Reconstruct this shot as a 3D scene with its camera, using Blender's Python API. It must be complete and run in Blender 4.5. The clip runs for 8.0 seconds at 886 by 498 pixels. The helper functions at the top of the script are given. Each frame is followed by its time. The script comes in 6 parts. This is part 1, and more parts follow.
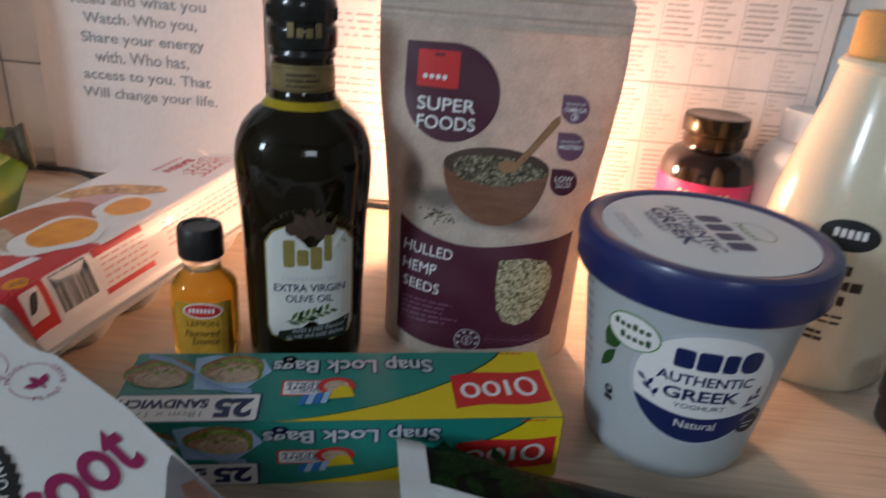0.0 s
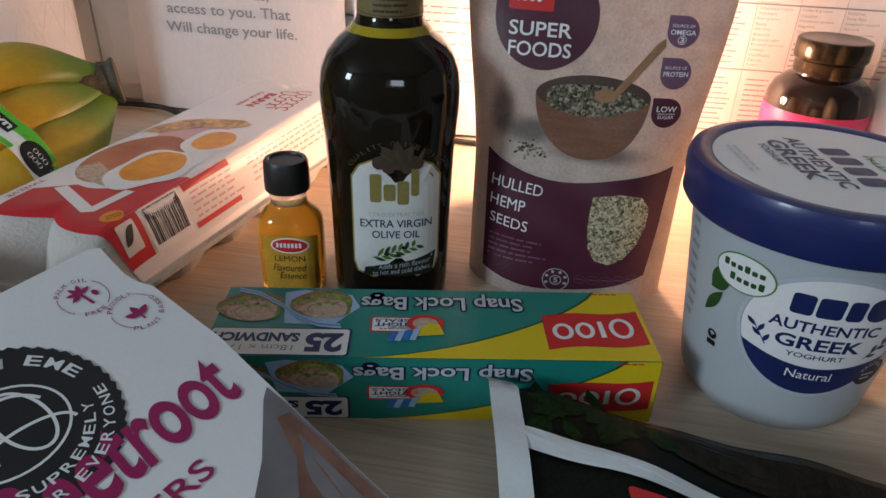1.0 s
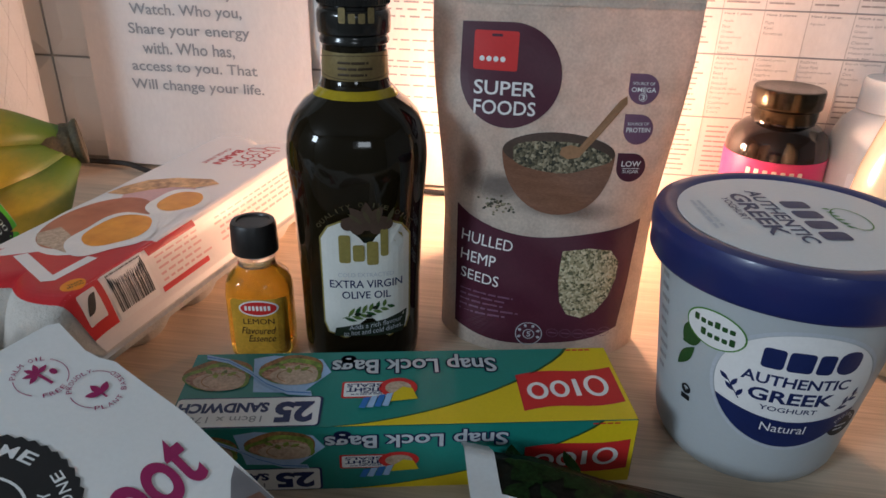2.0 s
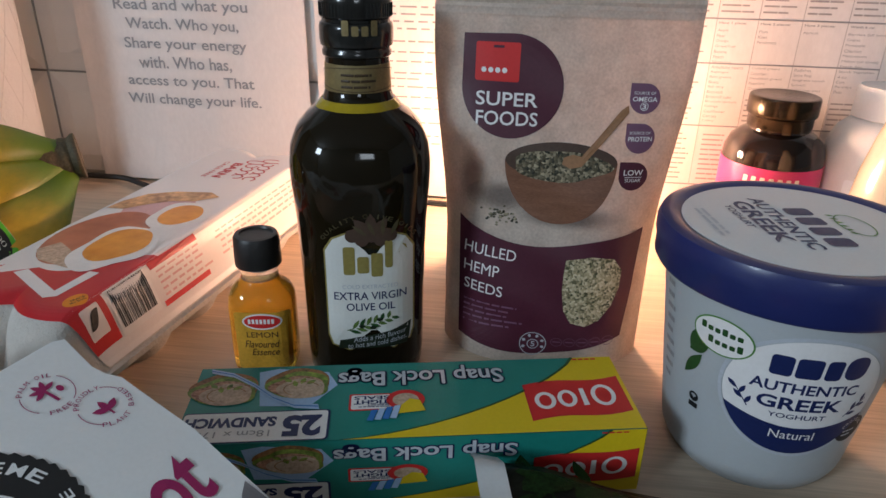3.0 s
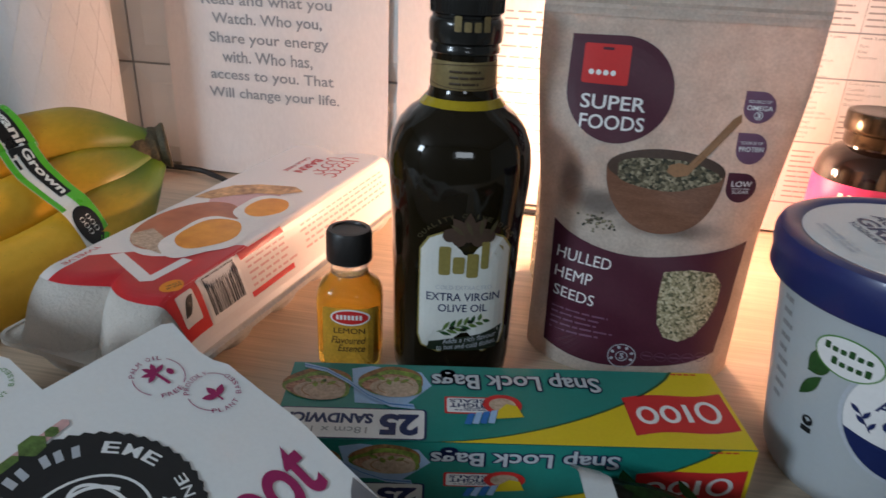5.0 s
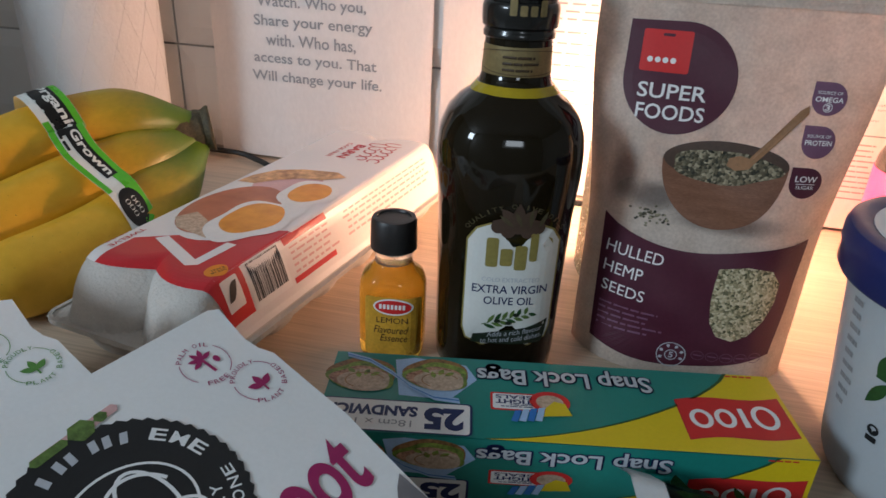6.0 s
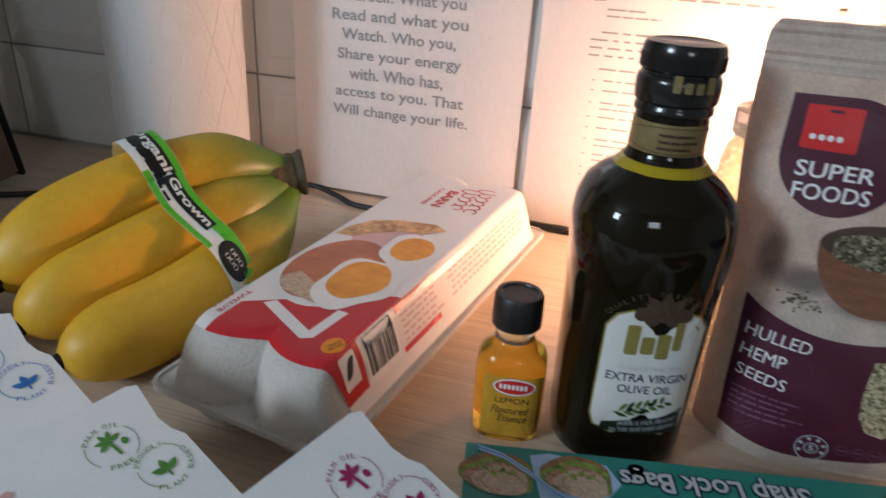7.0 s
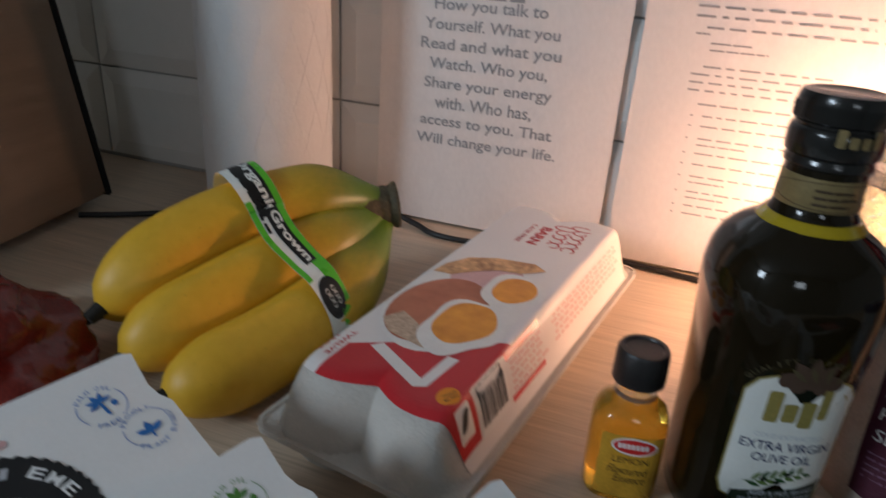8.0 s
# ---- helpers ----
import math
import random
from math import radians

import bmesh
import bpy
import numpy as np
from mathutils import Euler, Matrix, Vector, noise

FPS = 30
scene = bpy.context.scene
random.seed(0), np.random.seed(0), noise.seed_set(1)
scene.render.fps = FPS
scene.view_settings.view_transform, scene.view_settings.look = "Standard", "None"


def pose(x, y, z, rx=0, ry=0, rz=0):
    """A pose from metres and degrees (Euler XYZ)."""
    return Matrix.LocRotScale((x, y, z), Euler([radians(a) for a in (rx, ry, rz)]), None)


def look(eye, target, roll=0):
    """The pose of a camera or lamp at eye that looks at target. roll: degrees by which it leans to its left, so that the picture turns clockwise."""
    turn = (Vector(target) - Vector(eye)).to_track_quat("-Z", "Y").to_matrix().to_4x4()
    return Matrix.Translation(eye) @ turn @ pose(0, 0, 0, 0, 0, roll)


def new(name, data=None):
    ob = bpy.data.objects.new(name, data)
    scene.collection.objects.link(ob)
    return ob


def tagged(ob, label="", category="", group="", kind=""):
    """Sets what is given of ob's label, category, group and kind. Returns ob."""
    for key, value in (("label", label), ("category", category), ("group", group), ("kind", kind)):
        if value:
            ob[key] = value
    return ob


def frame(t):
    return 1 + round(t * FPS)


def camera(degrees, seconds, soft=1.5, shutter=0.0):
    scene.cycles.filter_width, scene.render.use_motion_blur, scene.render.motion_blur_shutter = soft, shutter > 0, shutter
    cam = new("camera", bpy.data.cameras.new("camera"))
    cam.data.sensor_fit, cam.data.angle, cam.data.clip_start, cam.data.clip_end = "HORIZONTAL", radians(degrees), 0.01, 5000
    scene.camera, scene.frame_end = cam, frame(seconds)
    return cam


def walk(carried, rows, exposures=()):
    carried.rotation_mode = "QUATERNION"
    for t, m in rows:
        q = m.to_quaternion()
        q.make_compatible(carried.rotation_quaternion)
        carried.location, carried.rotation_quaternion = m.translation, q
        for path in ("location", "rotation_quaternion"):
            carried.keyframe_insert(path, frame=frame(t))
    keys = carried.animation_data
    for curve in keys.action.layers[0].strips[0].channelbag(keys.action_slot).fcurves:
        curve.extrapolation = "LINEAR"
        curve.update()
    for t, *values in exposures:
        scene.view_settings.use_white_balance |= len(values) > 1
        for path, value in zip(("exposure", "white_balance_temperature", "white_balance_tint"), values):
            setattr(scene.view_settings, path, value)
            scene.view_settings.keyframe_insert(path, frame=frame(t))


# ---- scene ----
cam = camera(66.4, 8.0, shutter=0.5)
PATH = [
    (0, (-0.003, 0.003, 0.228), (-0.119, 1.83, -0.576), 4.3),
    (0.5, (-0.011, 0.012, 0.219), (-0.26, 1.763, -0.714), 3.3),
    (1, (-0.014, 0.013, 0.22), (-0.315, 1.733, -0.754), 2.1),
    (1.5, (-0.012, 0.02, 0.228), (-0.279, 1.776, -0.692), 2.0),
    (3, (-0.02, 0.019, 0.228), (-0.236, 1.821, -0.613), 1.2),
    (3.5, (-0.021, 0.019, 0.226), (-0.258, 1.822, -0.606), 1.2),
    (4, (-0.027, 0.019, 0.223), (-0.288, 1.822, -0.603), 1.5),
    (4.5, (-0.033, 0.016, 0.222), (-0.324, 1.814, -0.603), 1.7),
    (5, (-0.05, 0.019, 0.221), (-0.379, 1.813, -0.6), 2.6),
    (5.2, (-0.054, 0.022, 0.221), (-0.408, 1.808, -0.606), 2.8),
    (6.5, (-0.069, 0.029, 0.218), (-0.51, 1.775, -0.652), 2.9),
    (7, (-0.118, 0.045, 0.24), (-0.609, 1.785, -0.615), 3.5),
    (7.5, (-0.126, 0.05, 0.235), (-0.69, 1.77, -0.615), 3.7),
    (8, (-0.161, 0.049, 0.246), (-0.767, 1.77, -0.574), 3.8),
]
walk(cam, [(t, look(eye, target, roll)) for t, eye, target, roll in PATH],
     exposures=((0, 0.15), (3, 0.18), (5, 0.24), (7, 0.30), (7.5, 0.05), (8, -0.22)))

# ---- world and light ----
world = bpy.data.worlds.new("world")
scene.world = world
world.use_nodes = True
wn = world.node_tree
sky = wn.nodes.new("ShaderNodeTexSky")
sky.sky_type = "NISHITA"
sky.sun_disc = False
sky.sun_elevation = radians(18)
sky.sun_rotation = radians(200)
wn.links.new(sky.outputs[0], wn.nodes["Background"].inputs[0])
wn.nodes["Background"].inputs[1].default_value = 0.06


def area_lamp(name, m, sx, sy, watts, colour):
    d = bpy.data.lights.new(name, "AREA")
    d.shape, d.size, d.size_y, d.energy, d.color = "RECTANGLE", sx, sy, watts, colour
    ob = new(name, d)
    ob.matrix_world = m
    return ob


# daylight in the window openings of the room, and a warm lamp standing behind the pouch
area_lamp("window_light", look((0.60, -1.93, 0.85), (0.0, 0.4, 0.1)), 0.40, 0.40, 4.0, (0.80, 0.90, 1.0))
area_lamp("side_window_light", look((-1.93, -1.72, 1.15), (-0.1, 0.25, 0.0)), 0.50, 0.55, 33.0, (0.70, 0.85, 1.0))
LAMP = Vector((-0.002, 0.562, 0.088))
bulb_light = bpy.data.lights.new("bulb_light", "POINT")
bulb_light.energy, bulb_light.color, bulb_light.shadow_soft_size = 10.0, (1.0, 0.54, 0.34), 0.018
new("bulb_light", bulb_light).location = LAMP


# ---- materials ----
def mat(name, colour, rough=0.5, metal=0.0, var=0.12, scale=60.0, fine=600.0, bump=0.0, bump_scale=400.0, coat=0.0, sss=0.0, trans=0.0, stretch=(1, 1, 1), spec=0.5, ior=1.45, tint=None):
    """A surface with a base colour that varies at two scales, and fine relief."""
    m = bpy.data.materials.new(name)
    m.use_nodes = True
    nt = m.node_tree
    b = nt.nodes["Principled BSDF"]
    tc = nt.nodes.new("ShaderNodeTexCoord")
    mp = nt.nodes.new("ShaderNodeMapping")
    mp.inputs["Scale"].default_value = stretch
    nt.links.new(tc.outputs["Object"], mp.inputs[0])
    n1, n2 = nt.nodes.new("ShaderNodeTexNoise"), nt.nodes.new("ShaderNodeTexNoise")
    n1.inputs["Scale"].default_value, n2.inputs["Scale"].default_value = scale, fine
    n1.inputs["Detail"].default_value, n2.inputs["Detail"].default_value = 4, 2
    for n in (n1, n2):
        nt.links.new(mp.outputs[0], n.inputs["Vector"])
    add = nt.nodes.new("ShaderNodeMath")
    add.operation = "ADD"
    nt.links.new(n1.outputs["Fac"], add.inputs[0])
    nt.links.new(n2.outputs["Fac"], add.inputs[1])
    ramp = nt.nodes.new("ShaderNodeMapRange")
    ramp.inputs["From Min"].default_value, ramp.inputs["From Max"].default_value = 0.6, 1.4
    nt.links.new(add.outputs[0], ramp.inputs["Value"])
    mix = nt.nodes.new("ShaderNodeMix")
    mix.data_type = "RGBA"
    lo = [c * (1 - var) for c in colour]
    hi = [min(1, c * (1 + var)) for c in (tint or colour)]
    mix.inputs["A"].default_value, mix.inputs["B"].default_value = (*lo, 1), (*hi, 1)
    nt.links.new(ramp.outputs["Result"], mix.inputs["Factor"])
    nt.links.new(mix.outputs["Result"], b.inputs["Base Color"])
    rr = nt.nodes.new("ShaderNodeMapRange")
    rr.inputs["From Min"].default_value, rr.inputs["From Max"].default_value = 0.3, 0.7
    rr.inputs["To Min"].default_value, rr.inputs["To Max"].default_value = max(0.02, rough * 0.85), min(1, rough * 1.15)
    nt.links.new(n1.outputs["Fac"], rr.inputs["Value"])
    nt.links.new(rr.outputs["Result"], b.inputs["Roughness"])
    b.inputs["Metallic"].default_value = metal
    b.inputs["Coat Weight"].default_value = coat
    b.inputs["Transmission Weight"].default_value = trans
    b.inputs["Specular IOR Level"].default_value = spec
    b.inputs["IOR"].default_value = ior
    if sss:
        b.inputs["Subsurface Weight"].default_value = sss
        b.inputs["Subsurface Radius"].default_value = (0.012, 0.008, 0.005)
        b.inputs["Subsurface Scale"].default_value = 1.0
    if bump:
        n3 = nt.nodes.new("ShaderNodeTexNoise")
        n3.inputs["Scale"].default_value, n3.inputs["Detail"].default_value = bump_scale, 5
        nt.links.new(mp.outputs[0], n3.inputs["Vector"])
        bp = nt.nodes.new("ShaderNodeBump")
        bp.inputs["Strength"].default_value, bp.inputs["Distance"].default_value = bump, 0.002
        nt.links.new(n3.outputs["Fac"], bp.inputs["Height"])
        nt.links.new(bp.outputs[0], b.inputs["Normal"])
    return m


def speckle(name, dark, mid, light, scale, rough=0.6, bump=0.6):
    """Small grains in three colours, as of seeds."""
    m = bpy.data.materials.new(name)
    m.use_nodes = True
    nt = m.node_tree
    b = nt.nodes["Principled BSDF"]
    tc = nt.nodes.new("ShaderNodeTexCoord")
    v = nt.nodes.new("ShaderNodeTexVoronoi")
    v.inputs["Scale"].default_value = scale
    nt.links.new(tc.outputs["Object"], v.inputs["Vector"])
    r = nt.nodes.new("ShaderNodeValToRGB")
    r.color_ramp.elements[0].color, r.color_ramp.elements[1].color = (*dark, 1), (*light, 1)
    e = r.color_ramp.elements.new(0.45)
    e.color = (*mid, 1)
    sep = nt.nodes.new("ShaderNodeSeparateColor")
    nt.links.new(v.outputs["Color"], sep.inputs[0])
    nt.links.new(sep.outputs[0], r.inputs["Fac"])
    nt.links.new(r.outputs["Color"], b.inputs["Base Color"])
    bp = nt.nodes.new("ShaderNodeBump")
    bp.inputs["Strength"].default_value, bp.inputs["Distance"].default_value = bump, 0.001
    bp.invert = True
    nt.links.new(v.outputs["Distance"], bp.inputs["Height"])
    nt.links.new(bp.outputs[0], b.inputs["Normal"])
    b.inputs["Roughness"].default_value = rough
    return m


def wood_mat():
    """Light laminate with fine grain that runs along x."""
    m = mat("light_wood", (0.53, 0.42, 0.31), rough=0.40, var=0.15, scale=6, fine=24, bump=0.10, bump_scale=40, stretch=(0.9, 26, 26), tint=(0.60, 0.48, 0.37))
    return m


M = {
    "wood": wood_mat(),
    "tile": mat("white_glazed_tile", (0.78, 0.78, 0.76), rough=0.12, var=0.03, scale=8, fine=60, bump=0.03, bump_scale=20, coat=0.3),
    "grout": mat("grey_grout", (0.45, 0.44, 0.42), rough=0.9, bump=0.3),
    "paint": mat("soft_grey_wall_paint", (0.46, 0.45, 0.43), rough=0.8, var=0.04, scale=3, bump=0.05),
    "floor": mat("grey_floor", (0.30, 0.28, 0.26), rough=0.6, scale=6),
    "cabinet": mat("white_cabinet", (0.7, 0.7, 0.7), rough=0.5, var=0.03, scale=3),
    "page": mat("printer_paper", (0.74, 0.70, 0.68), rough=0.42, var=0.05, scale=12, fine=300, bump=0.9, bump_scale=30, coat=0.3, stretch=(1, 1, 0.55)),
    "ink": mat("grey_printed_ink", (0.30, 0.30, 0.31), rough=0.6, var=0.15),
    "ink_soft": mat("pale_printed_ink", (0.36, 0.34, 0.33), rough=0.6, var=0.2),
    "kraft": mat("kraft_paper", (0.64, 0.52, 0.44), rough=0.55, var=0.12, scale=90, fine=700, bump=0.45, bump_scale=30, tint=(0.72, 0.61, 0.53)),
    "purple": mat("purple_print", (0.075, 0.014, 0.030), rough=0.45, var=0.12, scale=40, bump=0.2, bump_scale=35),
    "mauve": mat("mauve_print", (0.17, 0.075, 0.13), rough=0.5, var=0.10),
    "red": mat("red_print", (0.62, 0.025, 0.025), rough=0.45, var=0.05),
    "white_print": mat("white_print", (0.82, 0.80, 0.79), rough=0.5, var=0.04),
    "bowl": mat("brown_bowl_print", (0.15, 0.060, 0.032), rough=0.5, var=0.12, scale=60, stretch=(1, 1, 5), tint=(0.23, 0.105, 0.062)),
    "bowl_dark": mat("dark_bowl_rim_print", (0.07, 0.04, 0.028), rough=0.5, var=0.2),
    "spoon": mat("wooden_spoon_print", (0.30, 0.15, 0.07), rough=0.5, var=0.2, scale=100),
    "seeds": speckle("green_grey_seeds", (0.012, 0.014, 0.006), (0.11, 0.09, 0.05), (0.38, 0.32, 0.21), 700),
    "bottle": mat("dark_olive_glass", (0.010, 0.007, 0.003), rough=0.06, var=0.1, coat=0.0, spec=0.4),
    "cap_black": mat("black_glossy_cap", (0.012, 0.012, 0.011), rough=0.2, var=0.15, bump=0.05, coat=0.2),
    "cap_matte": mat("black_plastic_cap", (0.018, 0.016, 0.016), rough=0.38, var=0.15, bump=0.05),
    "gold": mat("dull_gold_band", (0.26, 0.20, 0.09), rough=0.45, metal=0.3, var=0.2),
    "gold_ink": mat("gold_print", (0.33, 0.27, 0.08), rough=0.4, metal=0.3, var=0.15),
    "oil": mat("yellow_green_oil", (0.38, 0.28, 0.01), rough=0.1, var=0.1, coat=0.4),
    "olive_label": mat("white_bottle_label", (0.70, 0.71, 0.68), rough=0.5, var=0.04),
    "olive_dark": mat("dark_green_print", (0.012, 0.022, 0.012), rough=0.45, var=0.2),
    "leaf_print": mat("olive_leaf_print", (0.10, 0.17, 0.04), rough=0.5, var=0.4, scale=300),
    "navy_ink": mat("navy_print", (0.012, 0.022, 0.10), rough=0.4, var=0.1),
    "amber": mat("amber_essence", (0.94, 0.52, 0.05), rough=0.05, var=0.06, trans=0.86, ior=1.36, tint=(0.97, 0.60, 0.09)),
    "clear": mat("clear_glass", (0.9, 0.88, 0.84), rough=0.04, var=0.01, trans=0.92),
    "lemon_label": mat("yellow_label", (0.58, 0.31, 0.03), rough=0.5, var=0.2, scale=90),
    "brown_ink": mat("dark_brown_print", (0.05, 0.03, 0.015), rough=0.5),
    "tub": mat("white_plastic_tub", (0.46, 0.49, 0.51), rough=0.34, var=0.025, scale=20, sss=0.1, coat=0.1),
    "lid_blue": mat("navy_plastic_lid", (0.016, 0.024, 0.12), rough=0.36, var=0.06, coat=0.15),
    "lid_white": mat("white_lid_label", (0.70, 0.72, 0.74), rough=0.45, var=0.03),
    "grey_print": mat("pale_grey_print", (0.50, 0.53, 0.58), rough=0.45, var=0.08),
    "green_print": mat("green_print", (0.09, 0.26, 0.05), rough=0.45, var=0.2),
    "dark_green_print": mat("deep_green_print", (0.02, 0.08, 0.02), rough=0.45, var=0.2),
    "teal": mat("teal_card", (0.012, 0.215, 0.18), rough=0.36, var=0.07, scale=15, coat=0.1),
    "yellow": mat("yellow_card", (0.72, 0.53, 0.012), rough=0.38, var=0.05, scale=15, coat=0.1),
    "box_side": mat("dark_card_side", (0.035, 0.05, 0.05), rough=0.5),
    "pale_blue": mat("pale_blue_print", (0.35, 0.52, 0.75), rough=0.4, var=0.1),
    "blue": mat("blue_print", (0.03, 0.17, 0.50), rough=0.4, var=0.1),
    "salad": mat("salad_print", (0.06, 0.11, 0.015), rough=0.45, var=0.6, scale=240, fine=500, tint=(0.22, 0.30, 0.05)),
    "tomato": mat("tomato_print", (0.30, 0.05, 0.02), rough=0.45, var=0.6, scale=300, tint=(0.42, 0.24, 0.16)),
    "crumb": mat("bread_crumb_print", (0.42, 0.29, 0.20), rough=0.5, var=0.22, scale=260, tint=(0.58, 0.44, 0.33)),
    "toast_edge": mat("toasted_edge_print", (0.19, 0.085, 0.030), rough=0.5, var=0.35, scale=200, tint=(0.34, 0.17, 0.07)),
    "pulp": mat("grey_moulded_pulp", (0.56, 0.53, 0.49), rough=0.9, var=0.07, scale=80, fine=900, bump=0.5, bump_scale=500),
    "carton_label": mat("white_carton_label", (0.80, 0.76, 0.75), rough=0.35, var=0.03, scale=30, coat=0.15),
    "carton_red": mat("red_carton_print", (0.56, 0.022, 0.03), rough=0.35, var=0.06, coat=0.15),
    "egg_white": mat("cooked_egg_white_print", (0.80, 0.77, 0.75), rough=0.35, var=0.06, scale=120),
    "yolk": mat("yolk_print", (0.72, 0.24, 0.02), rough=0.32, var=0.08, scale=45, fine=120, tint=(0.84, 0.36, 0.05)),
    "crust": mat("toast_print", (0.36, 0.13, 0.05), rough=0.4, var=0.35, scale=70, fine=200, tint=(0.74, 0.45, 0.22)),
    "orange": mat("orange_sticker", (0.80, 0.27, 0.01), rough=0.4, var=0.05),
    "banana": None,
    "banana_stem": mat("brown_banana_stem", (0.085, 0.065, 0.035), rough=0.7, var=0.5, scale=200, bump=0.4),
    "banana_tip": mat("black_banana_tip", (0.012, 0.010, 0.008), rough=0.8, var=0.3, bump=0.4),
    "band_white": mat("white_plastic_band", (0.78, 0.80, 0.76), rough=0.3, var=0.04),
    "band_green": mat("bright_green_band", (0.10, 0.48, 0.03), rough=0.3, var=0.06),
    "band_black": mat("black_band_print", (0.012, 0.012, 0.012), rough=0.3),
    "card": mat("white_cracker_card", (0.84, 0.86, 0.87), rough=0.6, var=0.03, scale=18, bump=0.08, bump_scale=30),
    "magenta": mat("magenta_print", (0.34, 0.012, 0.11), rough=0.5, var=0.08),
    "black_print": mat("black_print", (0.013, 0.014, 0.016), rough=0.5, var=0.15),
    "cracker": mat("cracker_picture_print", (0.13, 0.055, 0.035), rough=0.5, var=0.15, scale=30, fine=90, tint=(0.26, 0.13, 0.095)),
    "cracker_grey": mat("grey_picture_print", (0.13, 0.125, 0.14), rough=0.5, var=0.12, scale=25, fine=60, tint=(0.22, 0.21, 0.22)),
    "nori_pack": mat("dark_seaweed_film", (0.004, 0.005, 0.004), rough=0.4, var=0.5, scale=70, bump=0.2, bump_scale=50, tint=(0.007, 0.009, 0.006), spec=0.08),
    "nori_green": mat("green_leaf_film", (0.003, 0.009, 0.002), rough=0.4, var=0.6, scale=140, spec=0.08, tint=(0.008, 0.028, 0.006)),
    "film_white": mat("white_film_seal", (0.66, 0.70, 0.72), rough=0.35, var=0.05, bump=0.2, bump_scale=60),
    "nori_sheet": mat("brown_seaweed_sheet", (0.009, 0.0075, 0.0045), rough=0.4, var=0.6, scale=60, fine=300, stretch=(5, 1, 1), tint=(0.024, 0.019, 0.012), spec=0.08),
    "steel": mat("brushed_bronze_steel", (0.30, 0.24, 0.19), rough=0.36, metal=0.85, var=0.08, scale=5, fine=90, stretch=(1, 1, 30)),
    "rubber": mat("black_rubber", (0.012, 0.012, 0.012), rough=0.55),
    "towel": mat("white_paper_towel", (0.78, 0.79, 0.80), rough=0.95, var=0.03, scale=60, bump=0.3, bump_scale=260),
    "red_bag": mat("red_plastic_film", (0.20, 0.016, 0.010), rough=0.25, var=0.4, scale=30, bump=0.5, bump_scale=40, coat=0.4),
    "jar_dark": mat("dark_amber_jar", (0.014, 0.008, 0.006), rough=0.12, var=0.2, coat=0.4),
    "jar_cap": mat("bronze_cap", (0.045, 0.036, 0.025), rough=0.2, metal=0.85, var=0.15, scale=80),
    "pink": mat("pink_label", (0.62, 0.055, 0.22), rough=0.4, var=0.05),
    "white_plastic": mat("matte_white_plastic", (0.74, 0.74, 0.73), rough=0.5, var=0.03, sss=0.05),
    "cream": mat("cream_milk_bottle", (0.74, 0.66, 0.50), rough=0.2, var=0.05, scale=12, coat=0.5, sss=0.1),
    "cork": mat("tan_cap", (0.52, 0.30, 0.10), rough=0.6, var=0.15),
    "bulb": None,
    "seeds_pale": speckle("cream_and_green_seeds", (0.05, 0.055, 0.02), (0.36, 0.31, 0.18), (0.62, 0.55, 0.38), 800),
    "egg_brown": mat("brown_egg_print", (0.36, 0.095, 0.045), rough=0.32, var=0.12, scale=28, fine=60, tint=(0.55, 0.20, 0.11)),
    "pink_soft": mat("pale_pink_print", (0.66, 0.40, 0.40), rough=0.4, var=0.1),
    "dim_gold": mat("faint_gold_print", (0.075, 0.062, 0.03), rough=0.4, var=0.2),
}


